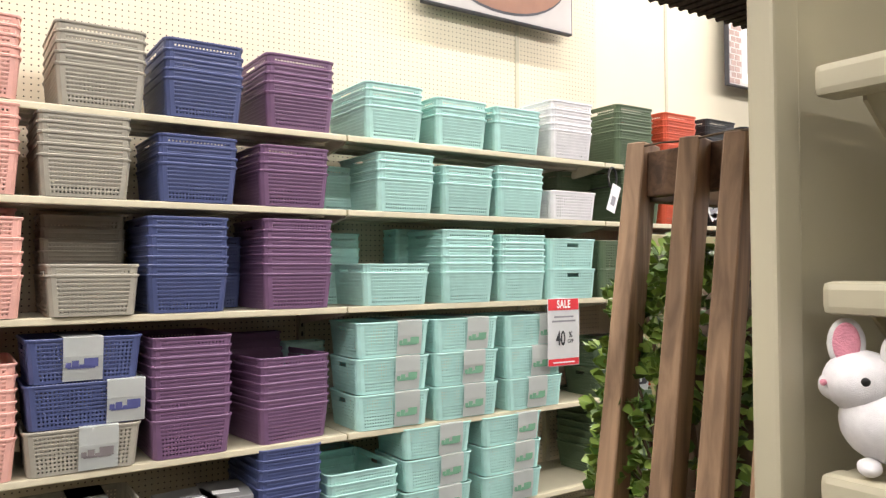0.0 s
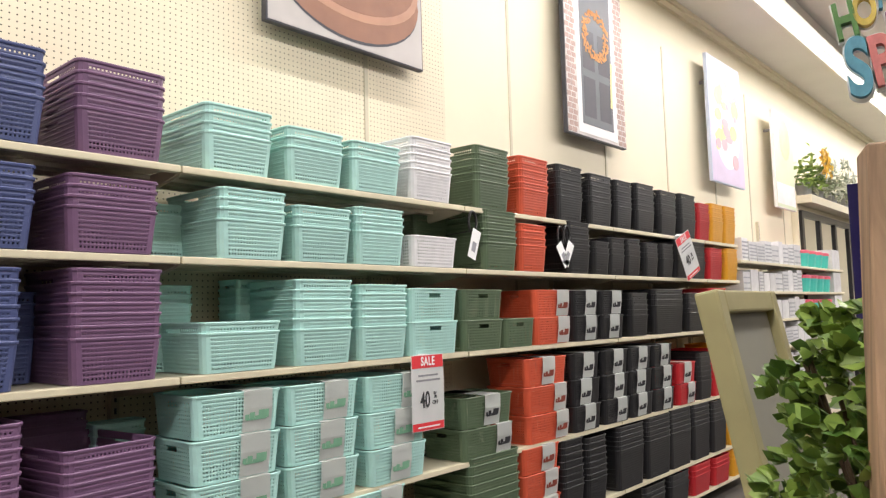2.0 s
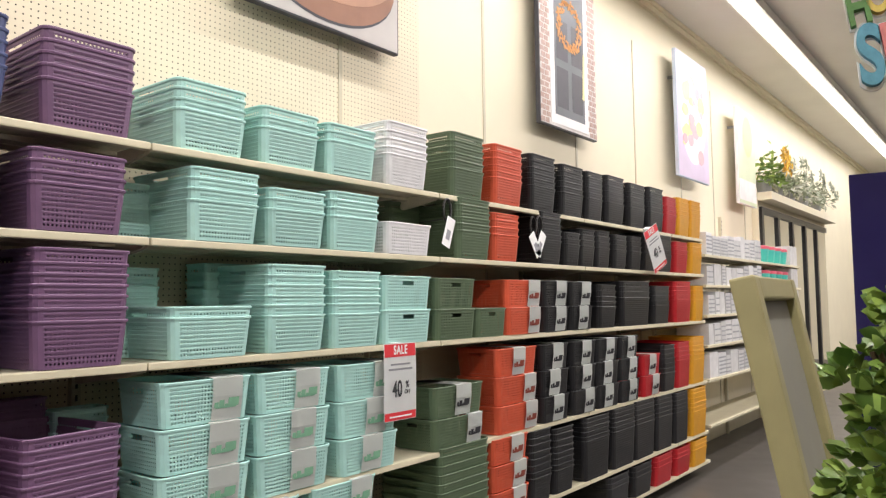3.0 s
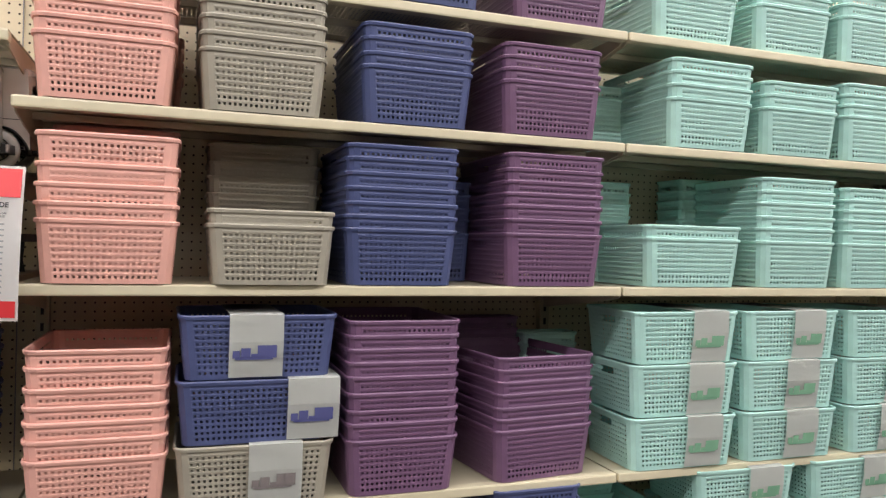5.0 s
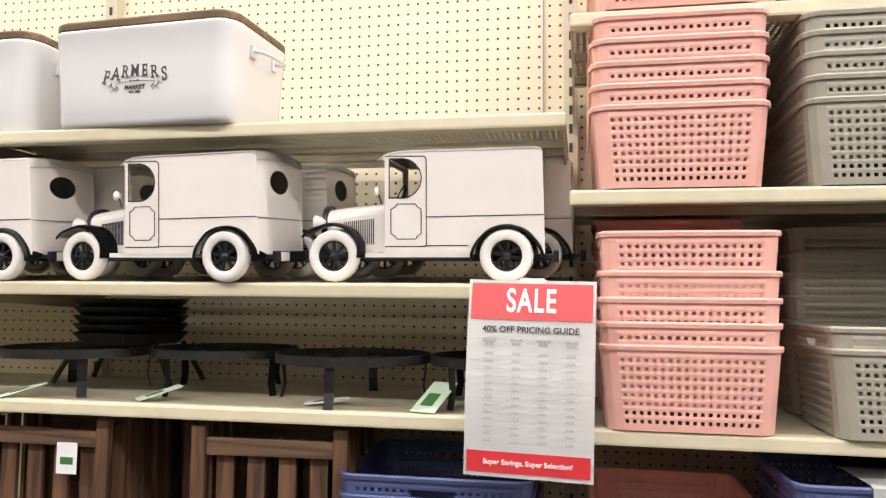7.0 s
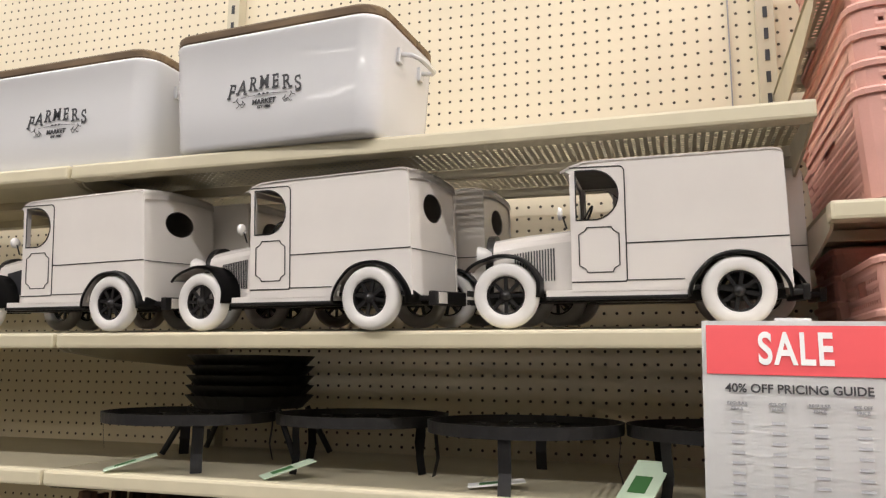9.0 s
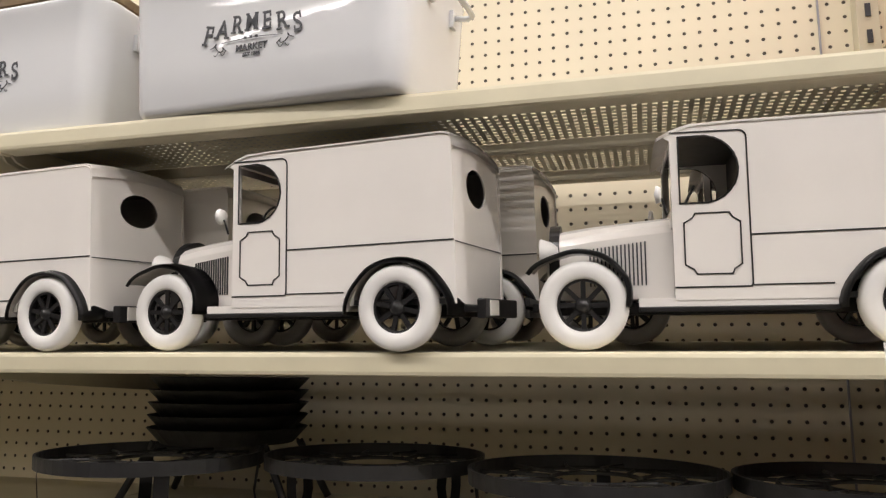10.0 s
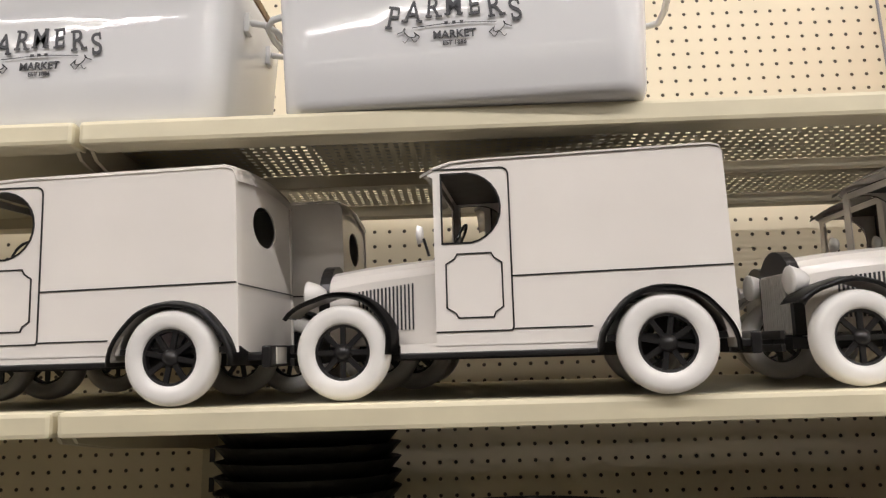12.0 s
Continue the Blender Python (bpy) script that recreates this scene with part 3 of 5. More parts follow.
stack(5.22, Z4, "yellow", 6, w=0.32, h=0.20)
stack(5.22, Z5, "yellow", 6, w=0.36, h=0.20)
for xr, c in ((3.6, "black"), (4.0, "black"), (4.4, "red"), (4.8, "red"), (5.2, "yellow")):
    stack(xr, Z6, c, 3, w=0.33)
# truck bay, lower shelf: blue baskets with hand slots outwards
stack(-1.60, Z4, "blue", 8, step=0.040, w=0.34, d=0.35, h=0.155, rz=90, front=0.0)

join_far("black", "black_basket_stacks", "rows of black slotted plastic baskets in stacks", "baskets")
join_far("red", "red_basket_stacks", "red slotted plastic baskets in stacks", "baskets")
join_far("yellow", "yellow_basket_stacks", "mustard yellow plastic baskets in stacks", "baskets")
join_far("sleeve", "basket_sleeves", "white card sleeves round the black baskets", "card sleeves")
join_far("print", "sleeve_prints", "dark blurred print on the white sleeves", "print")

# ---- toy delivery trucks ----
def arc(cx, cz, r, a0, a1, n):
    return [(cx + r * math.cos(radians(a0 + (a1 - a0) * i / n)), cz + r * math.sin(radians(a0 + (a1 - a0) * i / n))) for i in range(n + 1)]


def oval(cx, cz, rx, rz, n=24):
    return [(cx + rx * math.cos(2 * math.pi * i / n), cz + rz * math.sin(2 * math.pi * i / n)) for i in range(n)]


def line_strip(pts, y, width, out, closed=False):
    """A thin raised painted line in the plane of x and z."""
    bm = bmesh.new()
    k = len(pts)
    for i in range(k if closed else k - 1):
        a, b = Vector(pts[i]), Vector(pts[(i + 1) % k])
        d = (b - a).normalized()
        n = Vector((-d.y, d.x)) * width / 2
        e = d * width * 0.4
        q = [a - e + n, b + e + n, b + e - n, a - e - n]
        f = bm.faces.new([bm.verts.new((p.x, y, p.y)) for p in q])
        g = bmesh.ops.extrude_face_region(bm, geom=[f])
        bmesh.ops.translate(bm, vec=(0, out, 0), verts=[v for v in g["geom"] if isinstance(v, bmesh.types.BMVert)])
    return bm


HW = 0.088
HUB = 0.0485


def fender(cx, radii, a0, a1, y0, y1, under=False):
    """A curved mudguard whose radius runs through radii from a0 to a1; under: its pale lining."""
    bm = bmesh.new()
    n = 24
    prev = None
    for i in range(n + 1):
        f = i / n
        u = f * (len(radii) - 1)
        k = min(int(u), len(radii) - 2)
        w = u - k
        w = w * w * (3 - 2 * w)
        r = radii[k] * (1 - w) + radii[k + 1] * w
        a = radians(a0 + (a1 - a0) * f)
        s = 1 if y1 > y0 else -1
        rows = []
        section = ((0.004, -0.0045), (0.046, -0.0040)) if under else ((0.0015, -0.0058), (0.0, -0.0035), (0.001, -0.001), (0.005, 0.0), (0.022, 0.0015), (0.046, 0.0))
        for dy, dr in section:
            rows.append(bm.verts.new((cx + (r + dr) * math.cos(a), y0 + s * dy, HUB + (r + dr) * math.sin(a))))
        if prev:
            for p, q, c, d in zip(prev, prev[1:], rows[1:], rows):
                bm.faces.new((p, q, c, d))
        prev = rows
    bmesh.ops.solidify(bm, geom=bm.faces[:], thickness=0.0012)
    return bm


def make_truck():
    root = tagged(new("toy_truck"), "cream white enamelled metal toy delivery van with white tyres", "toy truck", "toy delivery vans")
    # side walls with a rounded window in the door
    outline = [(-0.061, 0.052), (-0.061, 0.222), (-0.067, 0.2255), (-0.059, 0.234), (-0.041, 0.2392), (-0.011, 0.2402), (0.214, 0.2420), (0.2225, 0.2395), (0.2250, 0.233), (0.2295, 0.052), (0.218, 0.052)] + arc(0.161, HUB, 0.057, 4, 176, 16) + [(0.104, 0.052)]
    window = [(-0.0525, 0.154), (-0.0525, 0.2255), (-0.026, 0.2255)] + arc(-0.029, 0.1895, 0.036, 82, -82, 12) + [(-0.029, 0.154)]
    for sgn, nm in ((-1, "side_wall"), (1, "side_wall")):
        bm = plate(outline, [window], 0.0022)
        part(nm, bm, M_TRUCK, root, at=pose(0, sgn * HW - (0.0 if sgn < 0 else 0.0022), 0))
    # roof
    bm = bmesh.new()
    prev = None
    for x, z in [(-0.074, 0.2265), (-0.061, 0.2335), (-0.041, 0.2395), (-0.011, 0.2410), (0.213, 0.2430), (0.2222, 0.2405), (0.2258, 0.234), (0.2268, 0.225)]:
        row = [bm.verts.new((x, y, z + dz)) for y, dz in ((-HW - 0.0012, -0.004), (-HW + 0.002, 0.0), (-HW * 0.5, 0.0045), (0, 0.006), (HW * 0.5, 0.0045), (HW - 0.002, 0.0), (HW + 0.0012, -0.004))]
        if prev:
            for i in range(6):
                bm.faces.new((prev[i], prev[i + 1], row[i + 1], row[i]))
        prev = row
    bmesh.ops.solidify(bm, geom=bm.faces[:], thickness=0.0016)
    part("roof", bm, M_TRUCK, root, smooth=True)
    # rear wall with an oval window
    bm = plate([(-HW + 0.002, 0.052), (-HW + 0.002, 0.229), (-HW * 0.6, 0.236), (HW * 0.6, 0.236), (HW - 0.002, 0.229), (HW - 0.002, 0.052)], [oval(0, 0.190, 0.036, 0.023)], 0.002)
    part("rear_wall", bm, M_TRUCK, root, at=pose(0.2282, 0, 0, 0, -1.3, 0) @ pose(0, 0, 0, 0, 0, 90))
    part("rear_line", line_strip([(-HW + 0.003, 0.120), (HW - 0.003, 0.120)], 0, 0.0014, 0.0006), M_BLACK, root, "thin black line", at=pose(0.2308, 0, 0, 0, -1.3, 0) @ pose(0, 0, 0, 0, 0, 90))
    # windscreen frame
    bm = plate([(-HW + 0.002, 0.13), (-HW + 0.002, 0.226), (HW - 0.002, 0.226), (HW - 0.002, 0.13)], [[(-HW + 0.014, 0.150), (-HW + 0.014, 0.218), (HW - 0.014, 0.218), (HW - 0.014, 0.150)]], 0.002)
    part("windscreen_frame", bm, M_TRUCK, root, at=pose(-0.0592, 0, 0, 0, 0, 90))
    # floor, bulkhead, seat, steering column
    part("chassis", boxes(((-0.205, -0.050, 0.038), (0.226, 0.050, 0.051)), ((-0.059, -HW + 0.003, 0.052), (0.225, HW - 0.003, 0.058))), M_BLACK, root, "black underframe")
    # dark partition and roof sheets added so the inside looks dark through the windows
    part("bulkhead", box((0.019, -HW + 0.003, 0.058), (0.021, HW - 0.003, 0.236)), M_DKINSIDE, root, "dark partition that darkens the cab")
    part("dark_roof_sheet", boxes(((-0.056, -HW + 0.003, 0.2275), (0.0185, HW - 0.003, 0.229)), ((0.0212, -HW + 0.003, 0.226), (0.222, HW - 0.003, 0.2275))), M_DKINSIDE, root, "dark sheet added under the roof")
    part("bench_seat", boxes(((-0.016, -HW + 0.006, 0.058), (0.018, HW - 0.006, 0.125)), ((0.005, -HW + 0.006, 0.125), (0.018, HW - 0.006, 0.17)), bevel=0.004), M_BLACK, root, "black seat")
    part("steering_wheel", tube([(-0.041 + 0.008 * math.sin(a), -0.035 + 0.018 * math.cos(a), 0.165 + 0.016 * math.sin(a)) for a in [2 * math.pi * i / 16 for i in range(16)]], 0.0016, 6, True), M_BLACK, root, "thin black ring")
    # bonnet
    bm = bmesh.new()
    prev = None
    for x, w, z in ((-0.060, 0.066, 0.149), (-0.10, 0.057, 0.1465), (-0.145, 0.047, 0.143), (-0.184, 0.040, 0.138)):
        row = [bm.verts.new((x, y, zz)) for y, zz in [(-w, 0.055), (-w, z - 0.022)] + [(-w * math.cos(a), z - 0.022 + 0.022 * math.sin(a)) for a in (0.4, 0.8, 1.2, 1.57, 1.94, 2.34, 2.74)] + [(w, z - 0.022), (w, 0.055)]]
        if prev:
            for i in range(len(row) - 1):
                bm.faces.new((prev[i], prev[i + 1], row[i + 1], row[i]))
        prev = row
    bm.faces.new(prev)
    part("bonnet", bm, M_TRUCK, root, smooth=False)
    for side in (-1, 1):
        bm = bmesh.new()
        for i in range(15):
            x = -0.150 + i * 0.0043
            w = 0.0572 + (x + 0.10) * 0.222
            add_box(bm, (x, side * w - 0.0016, 0.070), (x + 0.0016, side * w + 0.0016, 0.1125 + 0.0004 * i))
        part("bonnet_louvres", bm, M_INK, root, "row of thin dark louvre slots")
    # radiator
    part("radiator_shell", plate([(-0.040, 0.052)] + arc(0, 0.106, 0.040, 180, 0, 14)[:] + [(0.040, 0.052)], [], 0.012), M_BLACK, root, "black rounded radiator shell", at=pose(-0.184, 0, 0, 0, 0, 90))
    bm = bmesh.new()
    for i in range(12):
        add_box(bm, (-0.1992, -0.031 + i * 0.0053, 0.055), (-0.1962, -0.0285 + i * 0.0053, 0.118))
    add_box(bm, (-0.1964, -0.033, 0.053), (-0.1962, 0.033, 0.120))
    part("radiator_grille", bm, M_GRILLE, root, "ribbed silver grille")
    for sgn in (-1, 1):
        lamp = part("headlamp", lathe([(0.0, 0.002), (0.006, 0.001), (0.0115, -0.006), (0.0155, -0.017), (0.0150, -0.0185), (0.0, -0.0165)], 22, "X"), M_TYRE, root, "white round headlamp", at=pose(-0.186, sgn * 0.052, 0.110), smooth=True)
        part("mirror_lamp", lathe([(0.0, 0.0), (0.008, 0.001), (0.0098, -0.004), (0.0, -0.006)], 14, "X"), M_TYRE, root, "small white round lamp", at=pose(-0.073, sgn * (HW + 0.004), 0.164), smooth=True)
        part("lamp_stalk", tube([(-0.071, sgn * (HW + 0.004), 0.160), (-0.066, sgn * (HW + 0.002), 0.142)], 0.0014, 6), M_BLACK, root)
        y0, y1 = (-HW - 0.012, -HW + 0.045) if sgn < 0 else (HW + 0.012, HW - 0.045)
        for cx, nm, radii, a0, a1 in ((-0.156, "front_mudguard", (0.050, 0.0555, 0.0595, 0.062, 0.071), -4, 150), (0.161, "rear_mudguard", (0.0675, 0.059, 0.0555, 0.058, 0.0655), -8, 186)):
            guard = part(nm, fender(cx, radii, a0, a1, y0, y1), M_BLACK, root, "curved black mudguard", smooth=True)
            part("lining", fender(cx, radii, a0 + 3, a1 - 3, y0, y1, True), M_TRUCK, guard, "cream white underside")
        ya, yb = sorted((sgn * (HW - 0.03), sgn * (HW + 0.003)))
        part("running_board", box((-0.098, ya, 0.0405), (0.096, yb, 0.0455), 0.001), M_BLACK, root, "black running board")
        part("sill", box((-0.098, min(ya, yb) + 0.004, 0.0458), (0.10, max(ya, yb) - 0.0032, 0.0545)), M_TRUCK, root)
        # painted lines
        y = sgn * (HW + 0.0002)
        out = sgn * 0.0007
        door = [(-0.060, 0.0655), (0.0145, 0.0655), (0.0160, 0.069), (0.0160, 0.216)] + arc(0.008, 0.2215, 0.008, -5, 88, 5) + [(-0.060, 0.2305)]
        part("door_line", line_strip(door, y, 0.0016, out), M_BLACK, root, "thin black painted outline")
        octo = [(-0.038, 0.079), (-0.003, 0.079), (-0.001, 0.084), (0.0065, 0.089), (0.0065, 0.133), (-0.001, 0.138), (-0.004, 0.143), (-0.038, 0.143), (-0.041, 0.138), (-0.0495, 0.133), (-0.0495, 0.089), (-0.041, 0.084)]
        part("door_panel_line", line_strip(octo, y, 0.0015, out, True), M_BLACK, root, "thin black painted outline")
        part("belt_line", line_strip([(0.0165, 0.119), (0.2265, 0.1215)], y, 0.0016, out), M_BLACK, root, "thin black painted line")
        part("lower_line", line_strip([(0.0165, 0.067), (0.092, 0.067)], y, 0.0014, out), M_BLACK, root, "thin black painted line")
        part("window_line", line_strip(window, y, 0.0018, out, True), M_BLACK, root, "thin black painted outline")
    part("rear_bumper", boxes(((0.228, -0.062, 0.043), (0.252, 0.062, 0.051)), ((0.244, -0.064, 0.036), (0.254, 0.064, 0.058)), bevel=0.002), M_BLACK, root, "black rear bumper")
    part("front_bumper", boxes(((-0.222, -0.060, 0.036), (-0.217, 0.060, 0.044)), ((-0.222, -0.060, 0.049), (-0.217, 0.060, 0.058)), ((-0.217, -0.03, 0.042), (-0.185, -0.024, 0.052)), ((-0.217, 0.024, 0.042), (-0.185, 0.03, 0.052)), bevel=0.001), M_BLACK, root, "black double bar bumper")
    part("number_plate", box((0.2545, -0.05, 0.039), (0.2560, -0.02, 0.056)), M_TRUCK, root)
    # wheels
    tyre = lathe([(0.0275, 0.002), (0.0282, -0.0050), (0.0305, -0.0072), (0.0360, -0.0082), (0.0415, -0.0080), (0.0452, -0.0066), (0.0474, -0.0030), (0.0482, 0.003), (0.0476, 0.010), (0.0452, 0.0138), (0.0400, 0.0150), (0.0305, 0.0130), (0.0275, 0.004), (0.0275, 0.002)], 36)
    tyre_me = None
    spoke_bm = bmesh.new()
    for i in range(8):
        add_box(spoke_bm, (-0.0026, -0.003, 0.004), (0.0026, 0.0005, 0.0285), 0, Matrix.Rotation(radians(45 * i), 4, "Y"))
    hub_pr = lathe([(0.0, -0.0085), (0.004, -0.0085), (0.006, -0.006), (0.0085, -0.004), (0.0085, 0.001), (0.0, 0.001)], 16)
    rim_pr = lathe([(0.0255, -0.004), (0.0282, -0.0045), (0.0282, 0.004), (0.0255, 0.004), (0.0255, -0.004)], 30)
    first = None
    for cx in (-0.156, 0.161):
        for sgn in (-1, 1):
            w = pose(cx, sgn * (HW + 0.001), HUB, 0, 11 * (cx > 0), 0 if sgn < 0 else 180)
            if first is None:
                t = part("wheel", tyre, M_TYRE, root, "white tyre on a black spoked wheel", at=w, smooth=True)
                s = part("spokes", spoke_bm, M_BLACK, t, "black spokes")
                h = part("hub", hub_pr, M_BLACK, t, smooth=True)
                r = part("wheel_rim", rim_pr, M_BLACK, t)
                first = (t.data, s.data, h.data, r.data)
            else:
                t = new("wheel", first[0])
                t.parent, t.matrix_basis = root, w
                t["label"] = "white tyre on a black spoked wheel"
                for nm, me in zip(("spokes", "hub", "wheel_rim"), first[1:]):
                    o = new(nm, me)
                    o.parent = t
    for cx in (-0.156, 0.161):
        part("axle", tube([(cx, -HW + 0.008, HUB), (cx, HW - 0.008, HUB)], 0.003, 8), M_BLACK, root)
    return root


truck = make_truck()
ON_SLOPE = pose(0, 0, ZT, SLOPE)
truck.matrix_basis = ON_SLOPE @ pose(-2.299, 0.095, 0.0008, 0, 0, -5.9)
for x, y, rz in ((-1.7965, 0.1185, 2.0), (-2.785, 0.110, -5.0), (-2.245, 0.295, -3.0), (-2.715, 0.300, -2.0), (-1.745, 0.298, -1.0)):
    copy_thing(truck, ON_SLOPE @ pose(x, y, 0.0008, 0, 0, rz))


# ---- enamel bread bins ----
def rounded_loop(w, d, r, n=6):
    pts = []
    for k, (sx, sy) in enumerate(((1, -1), (1, 1), (-1, 1), (-1, -1))):
        for i in range(n + 1):
            a = radians(-90 + 90 * k + 90 * i / n)
            pts.append((sx * (w / 2 - r) + r * math.cos(a), sy * (d / 2 - r) + r * math.sin(a)))
    return pts


def loft(levels):
    bm = bmesh.new()
    prev = None
    for z, loop in levels:
        row = [bm.verts.new((x, y, z)) for x, y in loop]
        if prev:
            for i in range(len(row)):
                bm.faces.new((prev[i], prev[(i + 1) % len(row)], row[(i + 1) % len(row)], row[i]))
        else:
            bm.faces.new(row[::-1])
        prev = row
    bm.faces.new(prev)
    return bm


def slab_serifs(me, ch, size):
    """Add flat slab feet and heads to the straight stems of a printed capital."""
    xs = [v.co.x for v in me.vertices]
    ys = [v.co.y for v in me.vertices]
    l, r, b, t = min(xs), max(xs), min(ys), max(ys)
    k, h = size * 0.13, size * 0.07
    st = size * 0.06
    feet = {"F": (l + st,), "A": (l + st * 0.8, r - st * 0.8), "R": (l + st, r - st), "M": (l + st, r - st), "E": (l + st,)}.get(ch, ())
    heads = {"F": (l + st,), "R": (l + st,), "M": (l + st, r - st), "E": (l + st,)}.get(ch, ())
    bm = bmesh.new()
    bm.from_mesh(me)
    for x in feet:
        add_box(bm, (x - k, b, -0.0004), (x + k, b + h, 0.0005))
    for x in heads:
        add_box(bm, (x - k, t - h, -0.0004), (x + k * 0.6, t, 0.0005))
    if ch in "FES":
        add_box(bm, (r - h, t - size * 0.24, -0.0004), (r, t, 0.0005))
    if ch in "ES":
        add_box(bm, (r - h if ch == "E" else l, b, -0.0004), (r if ch == "E" else l + h, b + size * 0.24, 0.0005))
    bm.to_mesh(me)
    bm.free()


def make_bin():
    root = tagged(new("bread_bin"), "glossy white enamelled metal bread bin with a brown wooden lid", "bread bin", "bread bins")
    lv = []
    for z, g, r in ((0.0, -0.014, 0.030), (0.003, -0.006, 0.034), (0.010, 0.0, 0.036), (0.06, 0.006, 0.037), (0.12, 0.012, 0.038), (0.180, 0.018, 0.038), (0.186, 0.022, 0.040), (0.190, 0.020, 0.040), (0.190, 0.012, 0.036)):
        lv.append((z, rounded_loop(0.386 + g, 0.225 + g, r)))
    part("bin_body", loft(lv), M_WHITE_EN, root, "glossy white enamel", smooth=True)
    part("lid", loft([(0.1905, rounded_loop(0.401, 0.240, 0.040)), (0.193, rounded_loop(0.407, 0.246, 0.042)), (0.204, rounded_loop(0.407, 0.246, 0.042)), (0.208, rounded_loop(0.401, 0.240, 0.040))]), M_LID, root, "brown stained wooden lid")
    for s in (-1, 1):
        hx = s * 0.2025
        for py in (-0.05, 0.035):
            part("handle_plate", box((hx - 0.002, py, 0.135), (hx + 0.004, py + 0.015, 0.16), 0.001), M_WHITE_EN, root)
        part("handle", tube([(hx + s * 0.003, -0.043, 0.150), (hx + s * 0.022, -0.042, 0.146), (hx + s * 0.032, -0.03, 0.143), (hx + s * 0.034, 0.0, 0.142), (hx + s * 0.032, 0.03, 0.143), (hx + s * 0.022, 0.042, 0.146), (hx + s * 0.003, 0.043, 0.150)], 0.004, 8), M_WHITE_EN, root, "white bail handle", smooth=True)
    # lettering: an arched word, a straight one, a date and flourishes
    fy = -0.1195
    tilt = 90 - 3.4
    LX, LZ = -0.004, 0.009
    word = "FARMERS"
    n = len(word)
    for i, ch in enumerate(word):
        u = (i - (n - 1) / 2) / ((n - 1) / 2)
        big = 0.034 + 0.004 * abs(u) ** 1.3
        zz = 0.083 + 0.010 * (1 - u * u)
        ob = text_mesh(ch, big, M_INK, root, pose(LX + u * 0.064, fy + (0.105 - zz) * 0.05, zz + LZ, tilt, -u * 10, 0), "letter", squeeze=0.72, bold=0.006)
        slab_serifs(ob.data, ch, big)
    text_mesh("MARKET", 0.0125, M_INK, root, pose(LX, fy + 0.0014, 0.0615 + LZ, tilt), "letter", squeeze=0.95)
    text_mesh("EST 1886", 0.0065, M_INK, root, pose(LX, fy + 0.0020, 0.0525 + LZ, tilt), "letter")
    bm = bmesh.new()
    add_tube(bm, [(-0.044, fy + 0.0012, 0.0715), (-0.012, fy + 0.0010, 0.0735), (0.012, fy + 0.0010, 0.0735), (0.044, fy + 0.0012, 0.0715)], 0.0005, 4)
    for dx in (-0.008, 0.0, 0.008):
        add_box(bm, (dx - 0.0018, fy - 0.0008, 0.0722), (dx + 0.0018, fy + 0.0002, 0.0752))
    for s in (-1, 1):
        add_tube(bm, [(s * (0.036 + 0.022 * i / 12 + 0.003 * math.sin(i * 1.1)), fy + 0.0012, 0.0605 + 0.0045 * math.sin(i * 0.9) + 0.0008 * i) for i in range(13)], 0.0007, 4)
        add_tube(bm, [(s * (0.036 + 0.018 * i / 9), fy + 0.0014, 0.058 + 0.003 * math.cos(i * 1.2)) for i in range(10)], 0.0005, 4)
    bmesh.ops.translate(bm, verts=bm.verts[:], vec=(LX, -0.0004, LZ))
    part("flourish", bm, M_INK, root, "thin black printed scrolls")
    return root


bread_bin = make_bin()
bread_bin.matrix_basis = pose(-2.329, 0.095, ZB + 0.0008, 0, 0, -4.0)
copy_thing(bread_bin, pose(-2.79, 0.130, ZB + 0.0008, 0, 0, -2.0))
copy_thing(bread_bin, pose(-3.24, 0.130, ZB + 0.0008, 0, 0, -1.0))


# ---- iron plant stands ----
def make_stand(r=0.154, h=0.094):
    root = tagged(new("plant_stand"), "low round black iron plant stand on short legs", "plant stand", "iron plant stands")
    part("rim_band", lathe([(r - 0.003, h - 0.018), (r, h - 0.018), (r + 0.001, h), (r - 0.003, h), (r - 0.003, h - 0.018)], 48, "Z"), M_IRON, root)
    bm = bmesh.new()
    for rr in (r * 0.35, r * 0.68):
        add_tube(bm, [(rr * math.cos(a), rr * math.sin(a), h - 0.012) for a in [2 * math.pi * i / 32 for i in range(32)]], 0.0028, 6, True)
    for i in range(12):
        a = 2 * math.pi * i / 12
        add_tube(bm, [(r * 0.35 * math.cos(a), r * 0.35 * math.sin(a), h - 0.012), (r * 0.55 * math.cos(a + 0.16), r * 0.55 * math.sin(a + 0.16), h - 0.010), (r * 0.99 * math.cos(a), r * 0.99 * math.sin(a), h - 0.012)], 0.0026, 6)
    part("scroll_top", bm, M_IRON, root, "openwork of curled iron bars")
    for i in range(4):
        a = radians(40 + 90 * i)
        c, s = math.cos(a), math.sin(a)
        bm = bmesh.new()
        prev = None
        for rr, z in ((r - 0.006, h - 0.004), (r - 0.006, h - 0.03), (r - 0.010, 0.03), (r - 0.003, 0.0)):
            row = [bm.verts.new((rr * c - 0.0095 * s * k, rr * s + 0.0095 * c * k, z)) for k in (-1, 1)]
            if prev:
                bm.faces.new((prev[0], prev[1], row[1], row[0]))
            prev = row
        bmesh.ops.solidify(bm, geom=bm.faces[:], thickness=0.004)
        part("leg", bm, M_IRON, root)
    return root


stand = make_stand()
stand.matrix_basis = pose(-2.575, 0.165, ZV + 0.0005)
